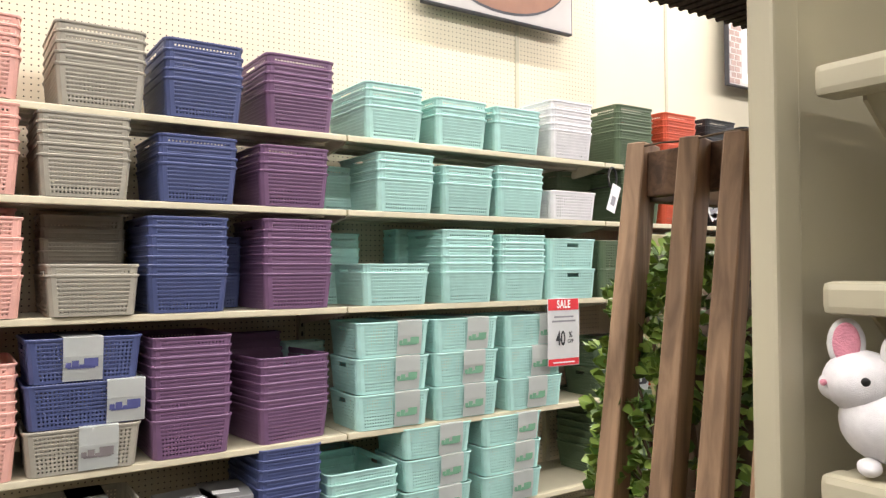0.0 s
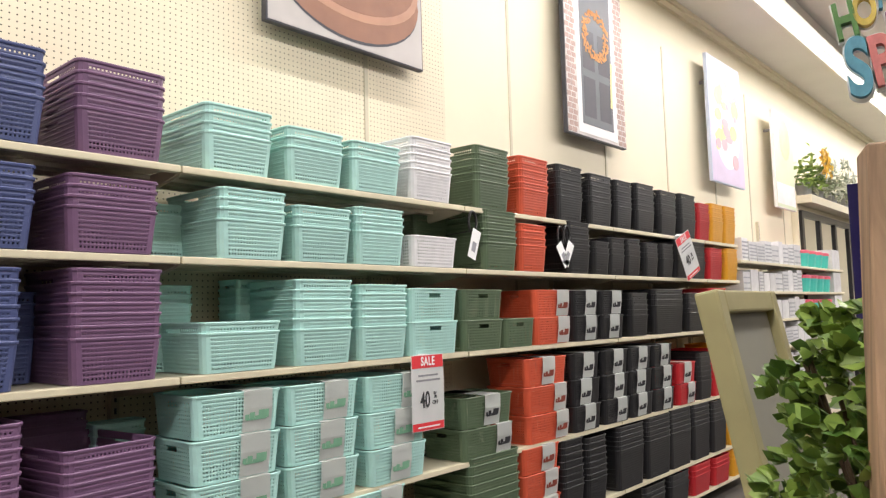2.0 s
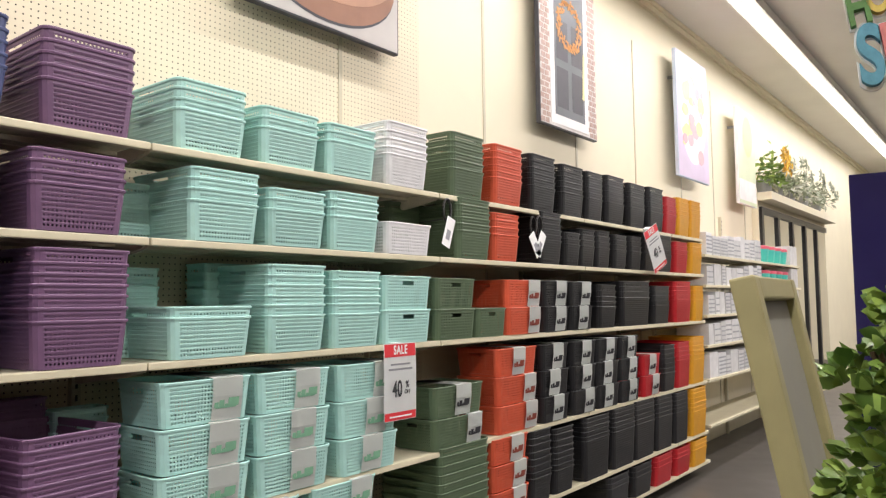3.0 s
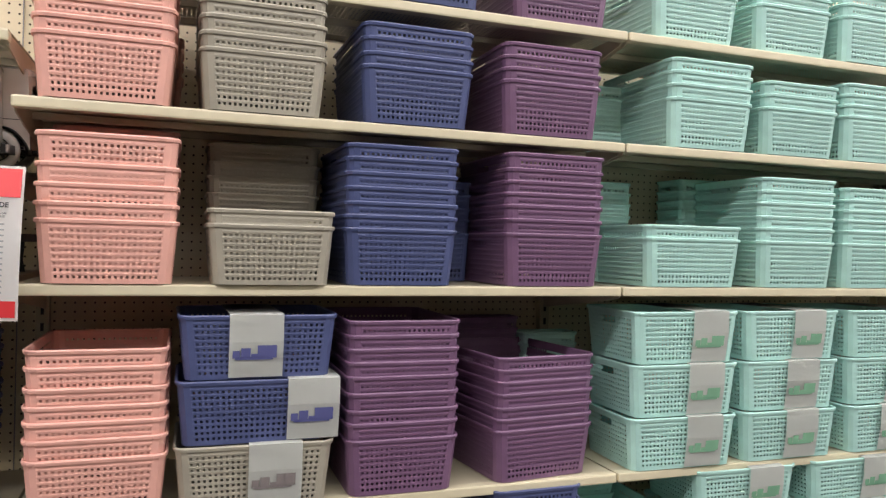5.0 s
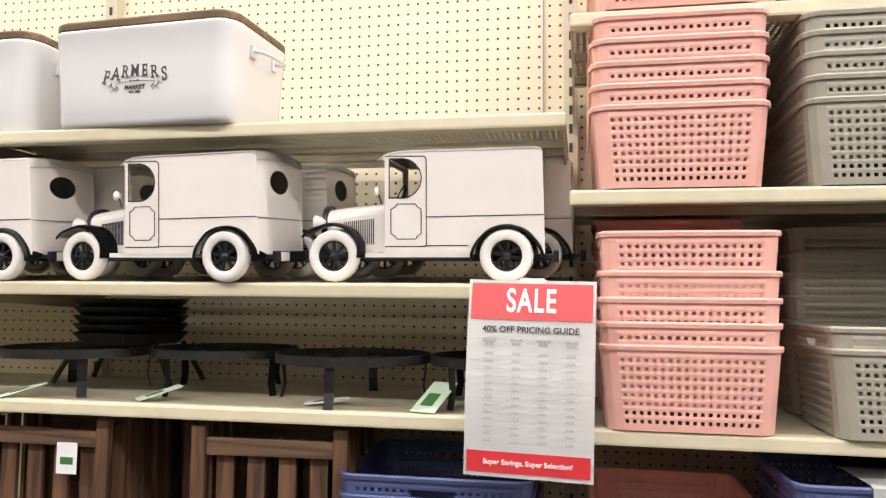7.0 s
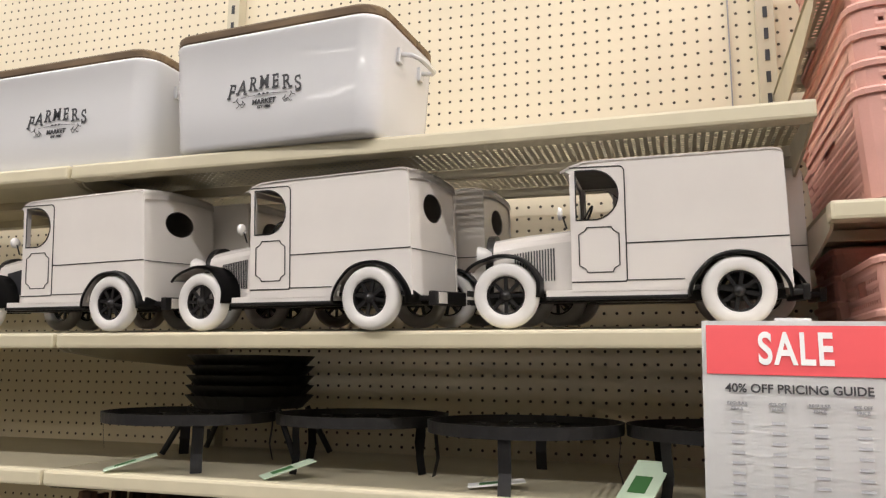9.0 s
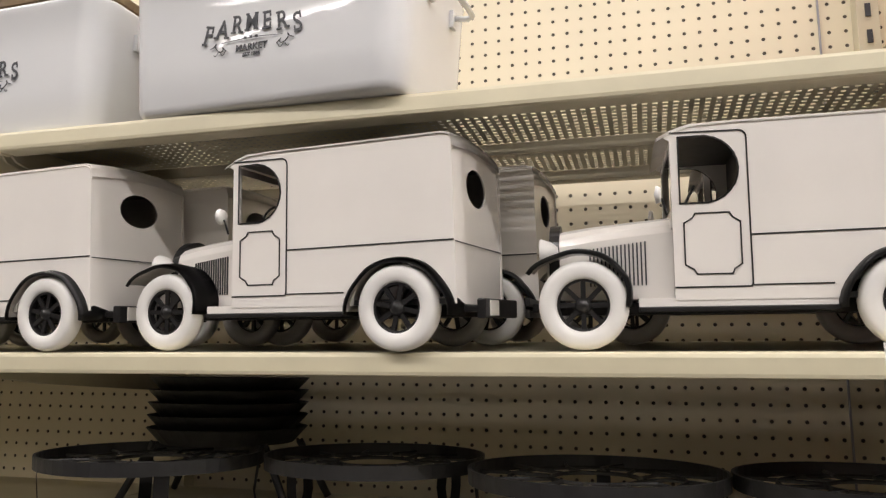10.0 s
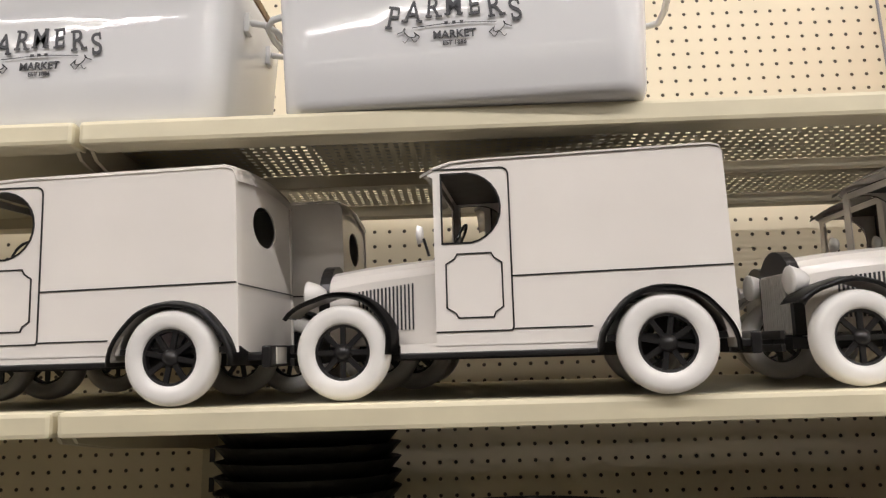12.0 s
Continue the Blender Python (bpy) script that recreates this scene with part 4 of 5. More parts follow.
for x, y, rz in ((-2.263, 0.235, 25), (-1.951, 0.158, 50), (-1.640, 0.175, 10)):
    copy_thing(stand, pose(x, y, ZV + 0.0005, 0, 0, rz))

# nested black wire trays stacked behind the stands
tray = tagged(new("wire_tray_stack"), "stack of black wire plant trays with legs", "wire tray")
tray.location = (-2.565, 0.345, ZV + 0.0005)
for k in range(5):
    zz = 0.095 + k * 0.020
    part("tray", lathe([(0.0, zz), (0.105, zz), (0.127, zz + 0.022), (0.130, zz + 0.022), (0.107, zz - 0.003), (0.0, zz - 0.003)], 28, "Z"), M_IRON, tray)
for sx, sy in ((-1, -0.5), (1, -0.5), (-1, 0.5), (1, 0.5)):
    part("leg", tube([(0.10 * sx, 0.12 * sy, 0.093), (0.15 * sx, 0.15 * sy, 0.0)], 0.006, 8), M_IRON, tray)


def hang_tag(x, y, z, rx, rz, w=0.042, l=0.085, material=M_TAG):
    t = tagged(new("price_tag"), "small mint green card price tag lying by the stands", "price tag", "mint tags")
    t.matrix_basis = pose(x, y, z, rx, 0, rz)
    part("card", box((-w / 2, -l / 2, 0), (w / 2, l / 2, 0.0012)), material, t)
    part("print", boxes(((-w * 0.3, -l * 0.3, 0.0013), (w * 0.2, l * 0.1, 0.0016))), M_TAGPRINT, t, "dark green print")
    return t


hang_tag(-2.60, 0.040, ZV + 0.014, 16, -50)
hang_tag(-2.315, 0.06, ZV + 0.014, 16, -48)
hang_tag(-1.98, 0.085, ZV + 0.006, 6, -75, material=M_PAPER)
hang_tag(-1.765, 0.055, ZV + 0.024, 26, -18, 0.05, 0.1)


# ---- slatted wooden crates ----
def make_crate(w=0.30, d=0.22, h=0.500):
    root = tagged(new("wooden_crate"), "weathered brown slatted wooden crate standing on end", "crate", "wooden crates")
    t = 0.016
    for sx in (-1, 1):
        for y in (-d / 2, d / 2 - t):
            part("corner_post", box((sx * w / 2 - (t * 1.7 if sx > 0 else 0), y, 0), (sx * w / 2 + (0 if sx > 0 else t * 1.7), y + t, h), 0.002), M_CRATE, root)
    for y in (-d / 2 + t * 0.4, d / 2 - t * 1.4):
        for z in (0.03, h - 0.055):
            part("rail", box((-w / 2 + t * 1.7, y, z), (w / 2 - t * 1.7, y + t * 0.9, z + 0.032), 0.002), M_WOODX, root)
        for i in range(4):
            x = -w / 2 + 0.042 + i * (w - 0.084 - 0.034) / 3
            part("slat", box((x, y + t * 0.95, 0.032), (x + 0.034, y + t * 1.5, h - 0.025), 0.0015), M_CRATE, root)
    for sx in (-1, 1):
        for i in range(4):
            y = -d / 2 + 0.03 + i * 0.045
            part("side_slat", box((sx * (w / 2 - 0.006) - 0.005, y, 0.01), (sx * (w / 2 - 0.006) + 0.005, y + 0.03, h - 0.01), 0.0015), M_CRATE, root)
    part("end_board", box((-w / 2 + 0.012, -d / 2 + t, 0.0), (w / 2 - 0.012, d / 2 - t, 0.012)), M_WOODX, root)
    return root


crate = make_crate()
crate.matrix_basis = pose(-2.075, 0.13, Z4 + 0.0005, 0, 0, 3)
for x, y, rz in ((-2.21, 0.345, 2), (-2.545, 0.14, -2), (-2.60, 0.345, 1)):
    copy_thing(crate, pose(x, y, Z4 + 0.0005, 0, 0, rz))
tg = tagged(new("price_tag"), "white card price label on a crate", "price tag")
tg.matrix_basis = pose(-2.485, 0.024, 1.225, 90, 0, 0)
part("card", box((-0.022, -0.03, 0), (0.022, 0.03, 0.001)), M_PAPER, tg)
part("print", box((-0.014, -0.012, 0.0011), (0.014, 0.002, 0.0013)), M_TAGPRINT, tg)


# ---- sale signs ----
def curved_card(w, h, bow=0.006, n=10, t=0.0012):
    bm = bmesh.new()
    prev = None
    for i in range(n + 1):
        v = i / n
        y = -bow * math.sin(v * math.pi)
        row = [bm.verts.new((-w / 2, y, -h * v)), bm.verts.new((w / 2, y, -h * v))]
        if prev:
            bm.faces.new((prev[0], prev[1], row[1], row[0]))
        prev = row
    bmesh.ops.solidify(bm, geom=bm.faces[:], thickness=t)
    return bm


def patch(w0, w1, v0, v1, h, bow, off=0.0016, n=6):
    bm = bmesh.new()
    prev = None
    for i in range(n + 1):
        v = v0 + (v1 - v0) * i / n
        y = -bow * math.sin(v * math.pi) - off
        row = [bm.verts.new((w0, y, -h * v)), bm.verts.new((w1, y, -h * v))]
        if prev:
            bm.faces.new((prev[0], prev[1], row[1], row[0]))
        prev = row
    return bm


def guide_sign():
    w, h, bow = 0.208, 0.318, 0.010
    s = tagged(new("sale_sign"), "white card sale sign with red bands hanging on the shelf edge", "sale sign", "sale signs")
    part("card", curved_card(w, h, bow), M_PAPER, s)
    part("top_band", patch(-w / 2 + 0.005, w / 2 - 0.005, 0.018, 0.205, h, bow), M_PINKRED, s, "coral red band")
    part("bottom_band", patch(-w / 2 + 0.005, w / 2 - 0.005, 0.872, 0.978, h, bow), M_RED, s, "red band")

    def yy(v):
        return -bow * math.sin(v * math.pi) - 0.0024

    def tilt(v):
        return 90 - math.degrees(math.atan(bow * math.pi * math.cos(math.pi * v) / h))
    text_mesh("SALE", 0.054, M_PAPER, s, pose(0, yy(0.112), -h * 0.112, tilt(0.112)), squeeze=0.66, bold=0.022, spacing=1.12)
    text_mesh("40% OFF PRICING GUIDE", 0.0142, M_INK, s, pose(0.0, yy(0.257), -h * 0.257, tilt(0.257)))
    for k, x in enumerate((-0.066, -0.022, 0.022, 0.066)):
        text_mesh("REGULAR" if k % 2 == 0 else "40% OFF", 0.0052, M_GREYINK, s, pose(x, yy(0.312), -h * 0.312, tilt(0.312)))
        text_mesh("PRICE", 0.0052, M_GREYINK, s, pose(x, yy(0.331), -h * 0.331, tilt(0.331)))
        for i in range(13):
            v = 0.375 + i * 0.0365
            part("price_figure", patch(x - 0.007, x + 0.007, v, v + 0.010, h, bow, 0.0018, 1), M_PALEINK, s)
    text_mesh("Super Savings, Super Selection!", 0.0115, M_PAPER, s, pose(0, yy(0.925), -h * 0.925, tilt(0.925)))
    part("clip", box((-0.02, 0.0035, -0.012), (0.02, 0.055, 0.004)), M_PAPER, s)
    return s


guide = guide_sign()
guide.matrix_basis = pose(-1.581, -0.060, 1.572, -3.0, 1.0, -3)


def off_sign(m, label):
    w, h, bow = 0.205, 0.335, 0.003
    s = tagged(new("sale_sign"), label, "sale sign", "sale signs")
    s.matrix_basis = m
    part("card", curved_card(w, h, bow), M_PAPER, s)
    part("top_band", patch(-w / 2 + 0.004, w / 2 - 0.004, 0.01, 0.175, h, bow), M_RED, s, "red band")
    part("bottom_band", patch(-w / 2 + 0.004, w / 2 - 0.004, 0.89, 0.99, h, bow), M_RED, s, "red band")
    text_mesh("SALE", 0.054, M_PAPER, s, pose(0, -0.0045, -h * 0.092, 90), squeeze=0.72, bold=0.022, spacing=1.1)
    text_mesh("40", 0.098, M_INK, s, pose(-0.022, -0.0055, -h * 0.60, 90), squeeze=0.62)
    text_mesh("%", 0.040, M_INK, s, pose(0.042, -0.0055, -h * 0.545, 90), squeeze=0.8)
    text_mesh("OFF", 0.024, M_INK, s, pose(0.042, -0.0055, -h * 0.64, 90), squeeze=0.9)
    part("small_print", boxes(((-0.062, -0.0052, -h * 0.285), (0.062, -0.0046, -h * 0.262)), ((-0.075, -0.0054, -h * 0.35), (0.075, -0.0048, -h * 0.325))), M_GREYINK, s, "grey small print")
    part("bottom_print", box((-0.07, -0.0040, -h * 0.955), (0.07, -0.0036, -h * 0.935)), M_PAPER, s)
    part("clip", box((-0.02, 0.002, -0.02), (0.02, 0.05, 0.001)), M_PAPER, s)
    return s


off_sign(pose(1.165, -0.052, 1.332, 0, 0, -2), "white sale sign with red bands on the shelf edge")
off_sign(pose(3.98, -0.06, 2.045, 0, -26, -8), "tilted white sale sign with red bands hanging askew")

# white hang tags among the green and black baskets
for x, z, rz in ((1.56, 1.86, 20), (2.37, 1.84, -35), (2.44, 1.85, 30)):
    t = tagged(new("price_tag"), "white card price tag on a black loop", "price tag", "hanging tags")
    t.location = (x, -0.03, z)
    part("card", box((-0.032, -0.001, -0.085), (0.032, 0.001, 0.065), 0, pose(0, 0, 0, 0, rz, 0)), M_PAPER, t)
    part("print", box((-0.015, -0.0016, -0.05), (0.015, -0.0011, 0.0), 0, pose(0, 0, 0, 0, rz, 0)), M_GREYINK, t)
    part("loop", tube([(0.03 * math.sin(a), 0.01, 0.10 + 0.055 * math.cos(a)) for a in [2 * math.pi * i / 20 for i in range(20)]], 0.007, 6, True), M_BLACK, t)
    part("peg", tube([(0, 0.0, 0.06), (0, 0.19, 0.05)], 0.003, 6), M_BLACK, t)
# flat dark goods with labels on the lowest shelf
for k, (x, y, rz) in enumerate(((-0.62, 0.10, 8), (-0.47, 0.14, -10))):
    b = tagged(new("storage_box"), "low dark grey lidded storage box with a white label", "storage box", "dark boxes")
    b.matrix_basis = pose(x, y, Z5 + 0.0008, 0, 0, rz)
    part("box_body", box((-0.09, -0.12, 0), (0.09, 0.12, 0.23), 0.006), M_FIXTURE, b)
    part("lid", box((-0.094, -0.124, 0.2305), (0.094, 0.124, 0.25), 0.004), M_FIXTURE, b)
    part("label_card", box((-0.05, -0.07, 0.2502), (0.05, -0.02, 0.2512)), M_PAPER, b)

# ---- pictures on the wall ----
M_ART = {k: mat("art_" + k, c, 0.5, vary=0.12, scale=sc) for k, c, sc in (
    ("pale", (0.46, 0.43, 0.41), 3), ("brown", (0.27, 0.125, 0.075), 6), ("tan", (0.42, 0.22, 0.14), 6), ("dark", (0.045, 0.045, 0.055), 6), ("slate", (0.115, 0.12, 0.135), 5),
    ("brick", (0.40, 0.27, 0.23), 20), ("mortar", (0.62, 0.58, 0.55), 10), ("white", (0.78, 0.76, 0.75), 4), ("lilac", (0.60, 0.50, 0.66), 2.5), ("rose", (0.75, 0.38, 0.42), 5),
    ("butter", (0.78, 0.66, 0.30), 5), ("leaf", (0.16, 0.22, 0.06), 8), ("orange", (0.62, 0.26, 0.05), 8), ("mint", (0.62, 0.68, 0.48), 2.5), ("sky", (0.50, 0.56, 0.68), 3))}


def disc(cx, cz, rx, rz, t, n=36):
    return plate(oval(cx, cz, rx, rz, n), [], -t)


def picture(x0, x1, z0, z1, y, label, edge, face):
    p = tagged(new("wall_picture"), label, "picture", "pictures on the wall")
    p.matrix_basis = pose((x0 + x1) / 2, y, z0, 0, 0, 0)
    w, h = x1 - x0, z1 - z0
    part("canvas", box((-w / 2, 0.0, 0), (w / 2, 0.035, h), 0.003), edge, p, "dark edged stretched canvas")
    part("printed_face", box((-w / 2 + 0.010, -0.0025, 0.010), (w / 2 - 0.010, -0.0005, h - 0.010)), face, p)
    for sx in (-1, 1):
        part("hanger", box((sx * w * 0.3 - 0.01, 0.0355, h * 0.8), (sx * w * 0.3 + 0.01, WALL_Y - y - 0.0005, h * 0.8 + 0.03)), M_FIXTURE, p)
    return p, w, h


p, w, h = picture(0.640, 1.690, 2.860, 3.92, 0.405, "square picture of a round brown tray on a pale ground", M_ART["dark"], M_ART["pale"])
at = pose(0, -0.003, 0)
part("tray_shadow", disc(0.0, 0.32, 0.485, 0.29, 0.0008), M_ART["dark"], p, at=at)
part("tray_side", disc(0.0, 0.335, 0.490, 0.29, 0.0016), M_ART["brown"], p, "brown tray side", at=at)
part("tray_rim", disc(0.0, 0.41, 0.490, 0.26, 0.0024), M_ART["tan"], p, "lighter tray rim", at=at)
part("tray_inside", disc(0.0, 0.43, 0.455, 0.238, 0.0032), M_ART["brown"], p, at=at)
part("tray_label", box((-0.16, -0.0075, 0.44), (0.2, -0.0045, 0.55), 0, pose(0, 0, 0, 0, 5, 0)), M_ART["dark"], p)
part("tray_letters", boxes(*[((-0.14 + i * 0.08, -0.0085, 0.47), (-0.085 + i * 0.08, -0.0077, 0.52)) for i in range(4)]), M_ART["white"], p)

p, w, h = picture(3.165, 4.045, 2.765, 4.05, 0.38, "tall picture of a grey door with an autumn wreath", M_ART["dark"], M_ART["mortar"])
for r in range(30):
    for side in (-1, 1):
        for c in range(2):
            z = 0.016 + r * 0.0425
            bx = side * (w / 2 - 0.035 - c * 0.062 - (0.02 if r % 2 else 0))
            part("brick", box((bx - 0.026, -0.0045, z), (bx + 0.026, -0.0027, z + 0.034)), M_ART["brick"], p)
part("door_frame", box((-w / 2 + 0.15, -0.006, 0.03), (w / 2 - 0.15, -0.003, h - 0.02)), M_ART["white"], p, "white door frame")
part("door_leaf", box((-w / 2 + 0.21, -0.0075, 0.10), (w / 2 - 0.21, -0.0062, h - 0.06)), M_ART["slate"], p, "dark grey panelled door")
for x in (-0.20, 0.03):
    for z in (0.16, 0.52):
        part("door_panel", box((x, -0.0085, z), (x + 0.17, -0.0077, z + 0.30)), M_ART["dark"], p)
part("ribbon", box((0.17, -0.0098, 0.30), (0.20, -0.0078, 0.66), 0, pose(0, 0, 0, 0, 4, 0)), M_ART["butter"], p)
bm = bmesh.new()
rg = random.Random(3)
for i in range(90):
    a = 2 * math.pi * i / 90
    rr = 0.16 + rg.uniform(-0.035, 0.04)
    add_box(bm, (-0.022, -0.0105, -0.008), (0.022, -0.0088, 0.008), 0, pose(rr * math.cos(a), 0, 0.80 + rr * math.sin(a), 0, rg.uniform(0, 180), 0))
part("wreath", bm, M_ART["orange"], p, "ring of orange autumn leaves")

p, w, h = picture(5.75, 6.64, 2.72, 3.99, 0.35, "tall pastel lilac picture with pink and yellow sweets", M_ART["sky"], M_ART["lilac"])
part("pale_oval", disc(0, 0.62, 0.36, 0.46, 0.0006), M_ART["white"], p, at=pose(0, -0.0026, 0))
for i in range(26):
    cx, cz, rx = rg.uniform(-0.3, 0.3), rg.uniform(0.25, 1.05), rg.uniform(0.04, 0.11)
    part("painted_sweet", disc(cx, cz, rx, rx * rg.uniform(0.5, 1.0), 0.0008 + i * 0.00012, 14), M_ART["rose" if i % 2 else "butter"], p, at=pose(0, -0.003, 0))

p, w, h = picture(7.69, 8.42, 2.64, 3.80, 0.35, "pale green and yellow picture on canvas", M_ART["white"], M_ART["mint"])
part("yellow_patch", disc(0.05, 0.85, 0.2, 0.25, 0.001), M_ART["butter"], p, at=pose(0, -0.0026, 0))
part("pale_band", box((-w / 2 + 0.02, -0.004, 0.05), (w / 2 - 0.02, -0.0027, 0.3)), M_ART["white"], p)


# ---- far bays: boxed goods and cups ----
M_BOXW = mat("white_carton", (0.66, 0.65, 0.66), 0.5, vary=0.08, scale=12, per_object=0.12)
M_BOXG = mat("grey_carton", (0.36, 0.37, 0.40), 0.5, vary=0.1, scale=12)
M_TEAL = mat("teal_plastic", (0.09, 0.56, 0.47), 0.4)
M_ROSE = mat("coral_lid", (0.75, 0.14, 0.20), 0.4)
rg = random.Random(11)
for z in FARZ[:5]:
    x = 5.45
    while x < 7.25:
        wd = rg.uniform(0.13, 0.24)
        hh = rg.uniform(0.17, 0.235)
        b = tagged(new("carton"), "white and grey printed carton standing on a far shelf", "carton", "white cartons")
        b.matrix_basis = pose(x + wd / 2, 0.17, z + 0.0008, 0, 0, rg.uniform(-2, 2))
        part("carton_body", box((-wd / 2 + 0.004, -0.15, 0), (wd / 2 - 0.004, 0.15, hh), 0.002), M_BOXW, b)
        if rg.random() < 0.6:
            k = rg.randint(3, 5)
            for i in range(k):
                zz = hh * (0.1 + 0.85 * i / k)
                part("stripe", box((-wd / 2 + 0.012, -0.1525, zz), (wd / 2 - 0.012, -0.1505, zz + hh * 0.07)), M_BOXG, b)
        x += wd + 0.008
    for i in range(4):
        if z > 1.2:
            c = tagged(new("lidded_cup"), "teal plastic tub with a coral lid on a far shelf", "tub", "teal tubs")
            c.location = (7.50 + i * 0.27, 0.12, z + 0.0008)
            part("tub", lathe([(0.0, 0.0), (0.10, 0.0), (0.118, 0.15), (0.0, 0.15)], 20, "Z"), M_TEAL, c)
            part("lid", lathe([(0.0, 0.1505), (0.122, 0.1505), (0.122, 0.18), (0.10, 0.188), (0.0, 0.188)], 20, "Z"), M_ROSE, c, "coral lid")
    b = tagged(new("carton"), "pale patterned carton at the end of a far shelf", "carton", "white cartons")
    b.location = (8.72, 0.17, z + 0.0008)
    part("carton_body", box((-0.17, -0.15, 0), (0.17, 0.15, 0.24), 0.003), M_BOXW, b)

# dark framed mirrors in a cream surround
M_MIRROR = mat("mirror_glass", (0.75, 0.76, 0.76), 0.04, metal=1.0, vary=0.01)
sur = tagged(new("mirror_cabinet"), "cream cabinet front with tall black framed mirror panels", "cabinet")
sur.location = (8.72, 0.40, 0)
part("surround", boxes(((0, 0.02, 0), (4.1, 0.098, 2.86)), ((-0.02, -0.16, 2.78), (4.12, 0.0195, 2.88))), M_WALL, sur, "cream painted surround")
for i in range(5):
    part("mirror", box((0.12 + i * 0.8, 0.008, 0.25), (0.82 + i * 0.8, 0.0175, 2.62)), M_MIRROR, sur, "tall mirror pane")
    part("black_frame", boxes(((0.03 + i * 0.8, -0.02, 0.15), (0.118 + i * 0.8, 0.0185, 2.70)), ((0.1185 + i * 0.8, -0.02, 2.62), (0.8285 + i * 0.8, 0.0185, 2.70))), M_BLACK, sur, "black frame")


# ---- foliage helpers ----
def leaf_into(bm, m, l, w, bend=0.25):
    pts = [(0, 0, 0), (w * 0.42, l * 0.35, 0.10 * w), (w * 0.5, l * 0.65, 0.12 * w), (0, l, -bend * l * 0.4), (-w * 0.5, l * 0.65, 0.12 * w), (-w * 0.42, l * 0.35, 0.10 * w), (0, l * 0.5, -0.06 * w)]
    v = [bm.verts.new(m @ Vector(p)) for p in pts]
    for a, b in ((0, 1), (1, 2), (2, 3), (3, 4), (4, 5), (5, 0)):
        bm.faces.new((v[6], v[a], v[b]))


def leaf_material(name, dark, light):
    m = mat(name, light, 0.38, vary=0.1, scale=60)
    nt = m.node_tree
    b = nt.nodes["Principled BSDF"]
    geo = nt.nodes.new("ShaderNodeNewGeometry")
    ramp = nt.nodes.new("ShaderNodeValToRGB")
    ramp.color_ramp.elements[0].color, ramp.color_ramp.elements[1].color = (*dark, 1), (*light, 1)
    nt.links.new(geo.outputs["Random Per Island"], ramp.inputs[0])
    nt.links.new(ramp.outputs[0], b.inputs["Base Color"])
    return m


M_LEAF = leaf_material("boxwood_leaf", (0.055, 0.12, 0.02), (0.27, 0.38, 0.075))
M_TWIG = mat("brown_twig", (0.09, 0.055, 0.03), 0.8, bump=0.4)
M_PETAL = leaf_material("sunflower_petal", (0.65, 0.33, 0.02), (0.85, 0.55, 0.04))
M_PALELEAF = leaf_material("pale_green_leaf", (0.16, 0.20, 0.10), (0.55, 0.56, 0.46))


def rand_turn(r):
    return Euler((r.uniform(0, 6.28), r.uniform(0, 6.28), r.uniform(0, 6.28))).to_matrix().to_4x4()


# flower arrangements along the top of the mirror cabinet
rg = random.Random(21)
for gx, gz, spread, yellow in ((8.85, 2.885, 0.28, True), (9.4, 2.885, 0.3, False), (10.1, 2.885, 0.3, False), (10.9, 2.885, 0.32, False), (11.8, 2.885, 0.32, False)):
    f = tagged(new("flower_arrangement"), ("yellow sunflowers and green leaves in a dark pot" if yellow else "pale ribbon and leaf arrangement in a dark pot"), "flowers", "flower arrangements")
    f.location = (gx, 0.365, gz)
    part("pot", lathe([(0.0, 0.0), (0.08, 0.0), (0.11, 0.16), (0.10, 0.16), (0.0, 0.14)], 18, "Z"), M_FIXTURE, f, "dark pot")
    bm = bmesh.new()
    for i in range(150):
        m = Matrix.Translation((rg.gauss(0, spread * 0.5), max(-0.25, min(0.1, rg.gauss(-0.08, 0.07))), 0.10 + abs(rg.gauss(0.1, 0.14)))) @ rand_turn(rg)
        leaf_into(bm, m, rg.uniform(0.07, 0.16), rg.uniform(0.025, 0.05))
    part("leaves", bm, M_LEAF if yellow else M_PALELEAF, f, "clump of leaves")
    bm = bmesh.new()
    for k in range(11 if yellow else 3):
        c = Vector((rg.uniform(-spread, spread), -0.29, rg.uniform(0.26, 0.50)))
        for i in range(13):
            leaf_into(bm, Matrix.Translation(c) @ pose(0, 0, 0, 90 + rg.uniform(-15, 15), 360 * i / 13, 0), 0.10, 0.042)
    part("flower_heads", bm, M_PETAL if yellow else M_PALELEAF, f, "round flower heads")


# ---- tall wooden rack with a boxwood plant ----
rack = tagged(new("wooden_plant_rack"), "tall weathered brown wooden rack with leaning uprights round a plant", "plant rack")
rack.location = (0, 0, 0)
LEAN = 0.150


def upright(x, y, ztop, w=0.020, d=0.045, skew=0.35):
    """A leaning board from the floor to ztop; its narrow face looks out."""
    bm = bmesh.new()
    rows = []
    for z in (0.0, ztop - 0.4, ztop):
        ox = x - LEAN * (ztop - z)
        rows.append([bm.verts.new(p) for p in ((ox, y, z), (ox + w * 0.35, y - w, z), (ox + w * 0.35 + d, y - w + d * skew, z), (ox + d, y + d * skew, z))])
    for a, b in zip(rows, rows[1:]):
        for i in range(4):
            bm.faces.new((a[i], a[(i + 1) % 4], b[(i + 1) % 4], b[i]))
    bm.faces.new(rows[0][::-1])
    bm.faces.new(rows[-1])
    bmesh.ops.recalc_face_normals(bm, faces=bm.faces[:])
    bmesh.ops.bevel(bm, geom=bm.edges[:], offset=0.0015, segments=1, affect="EDGES")
    return bm


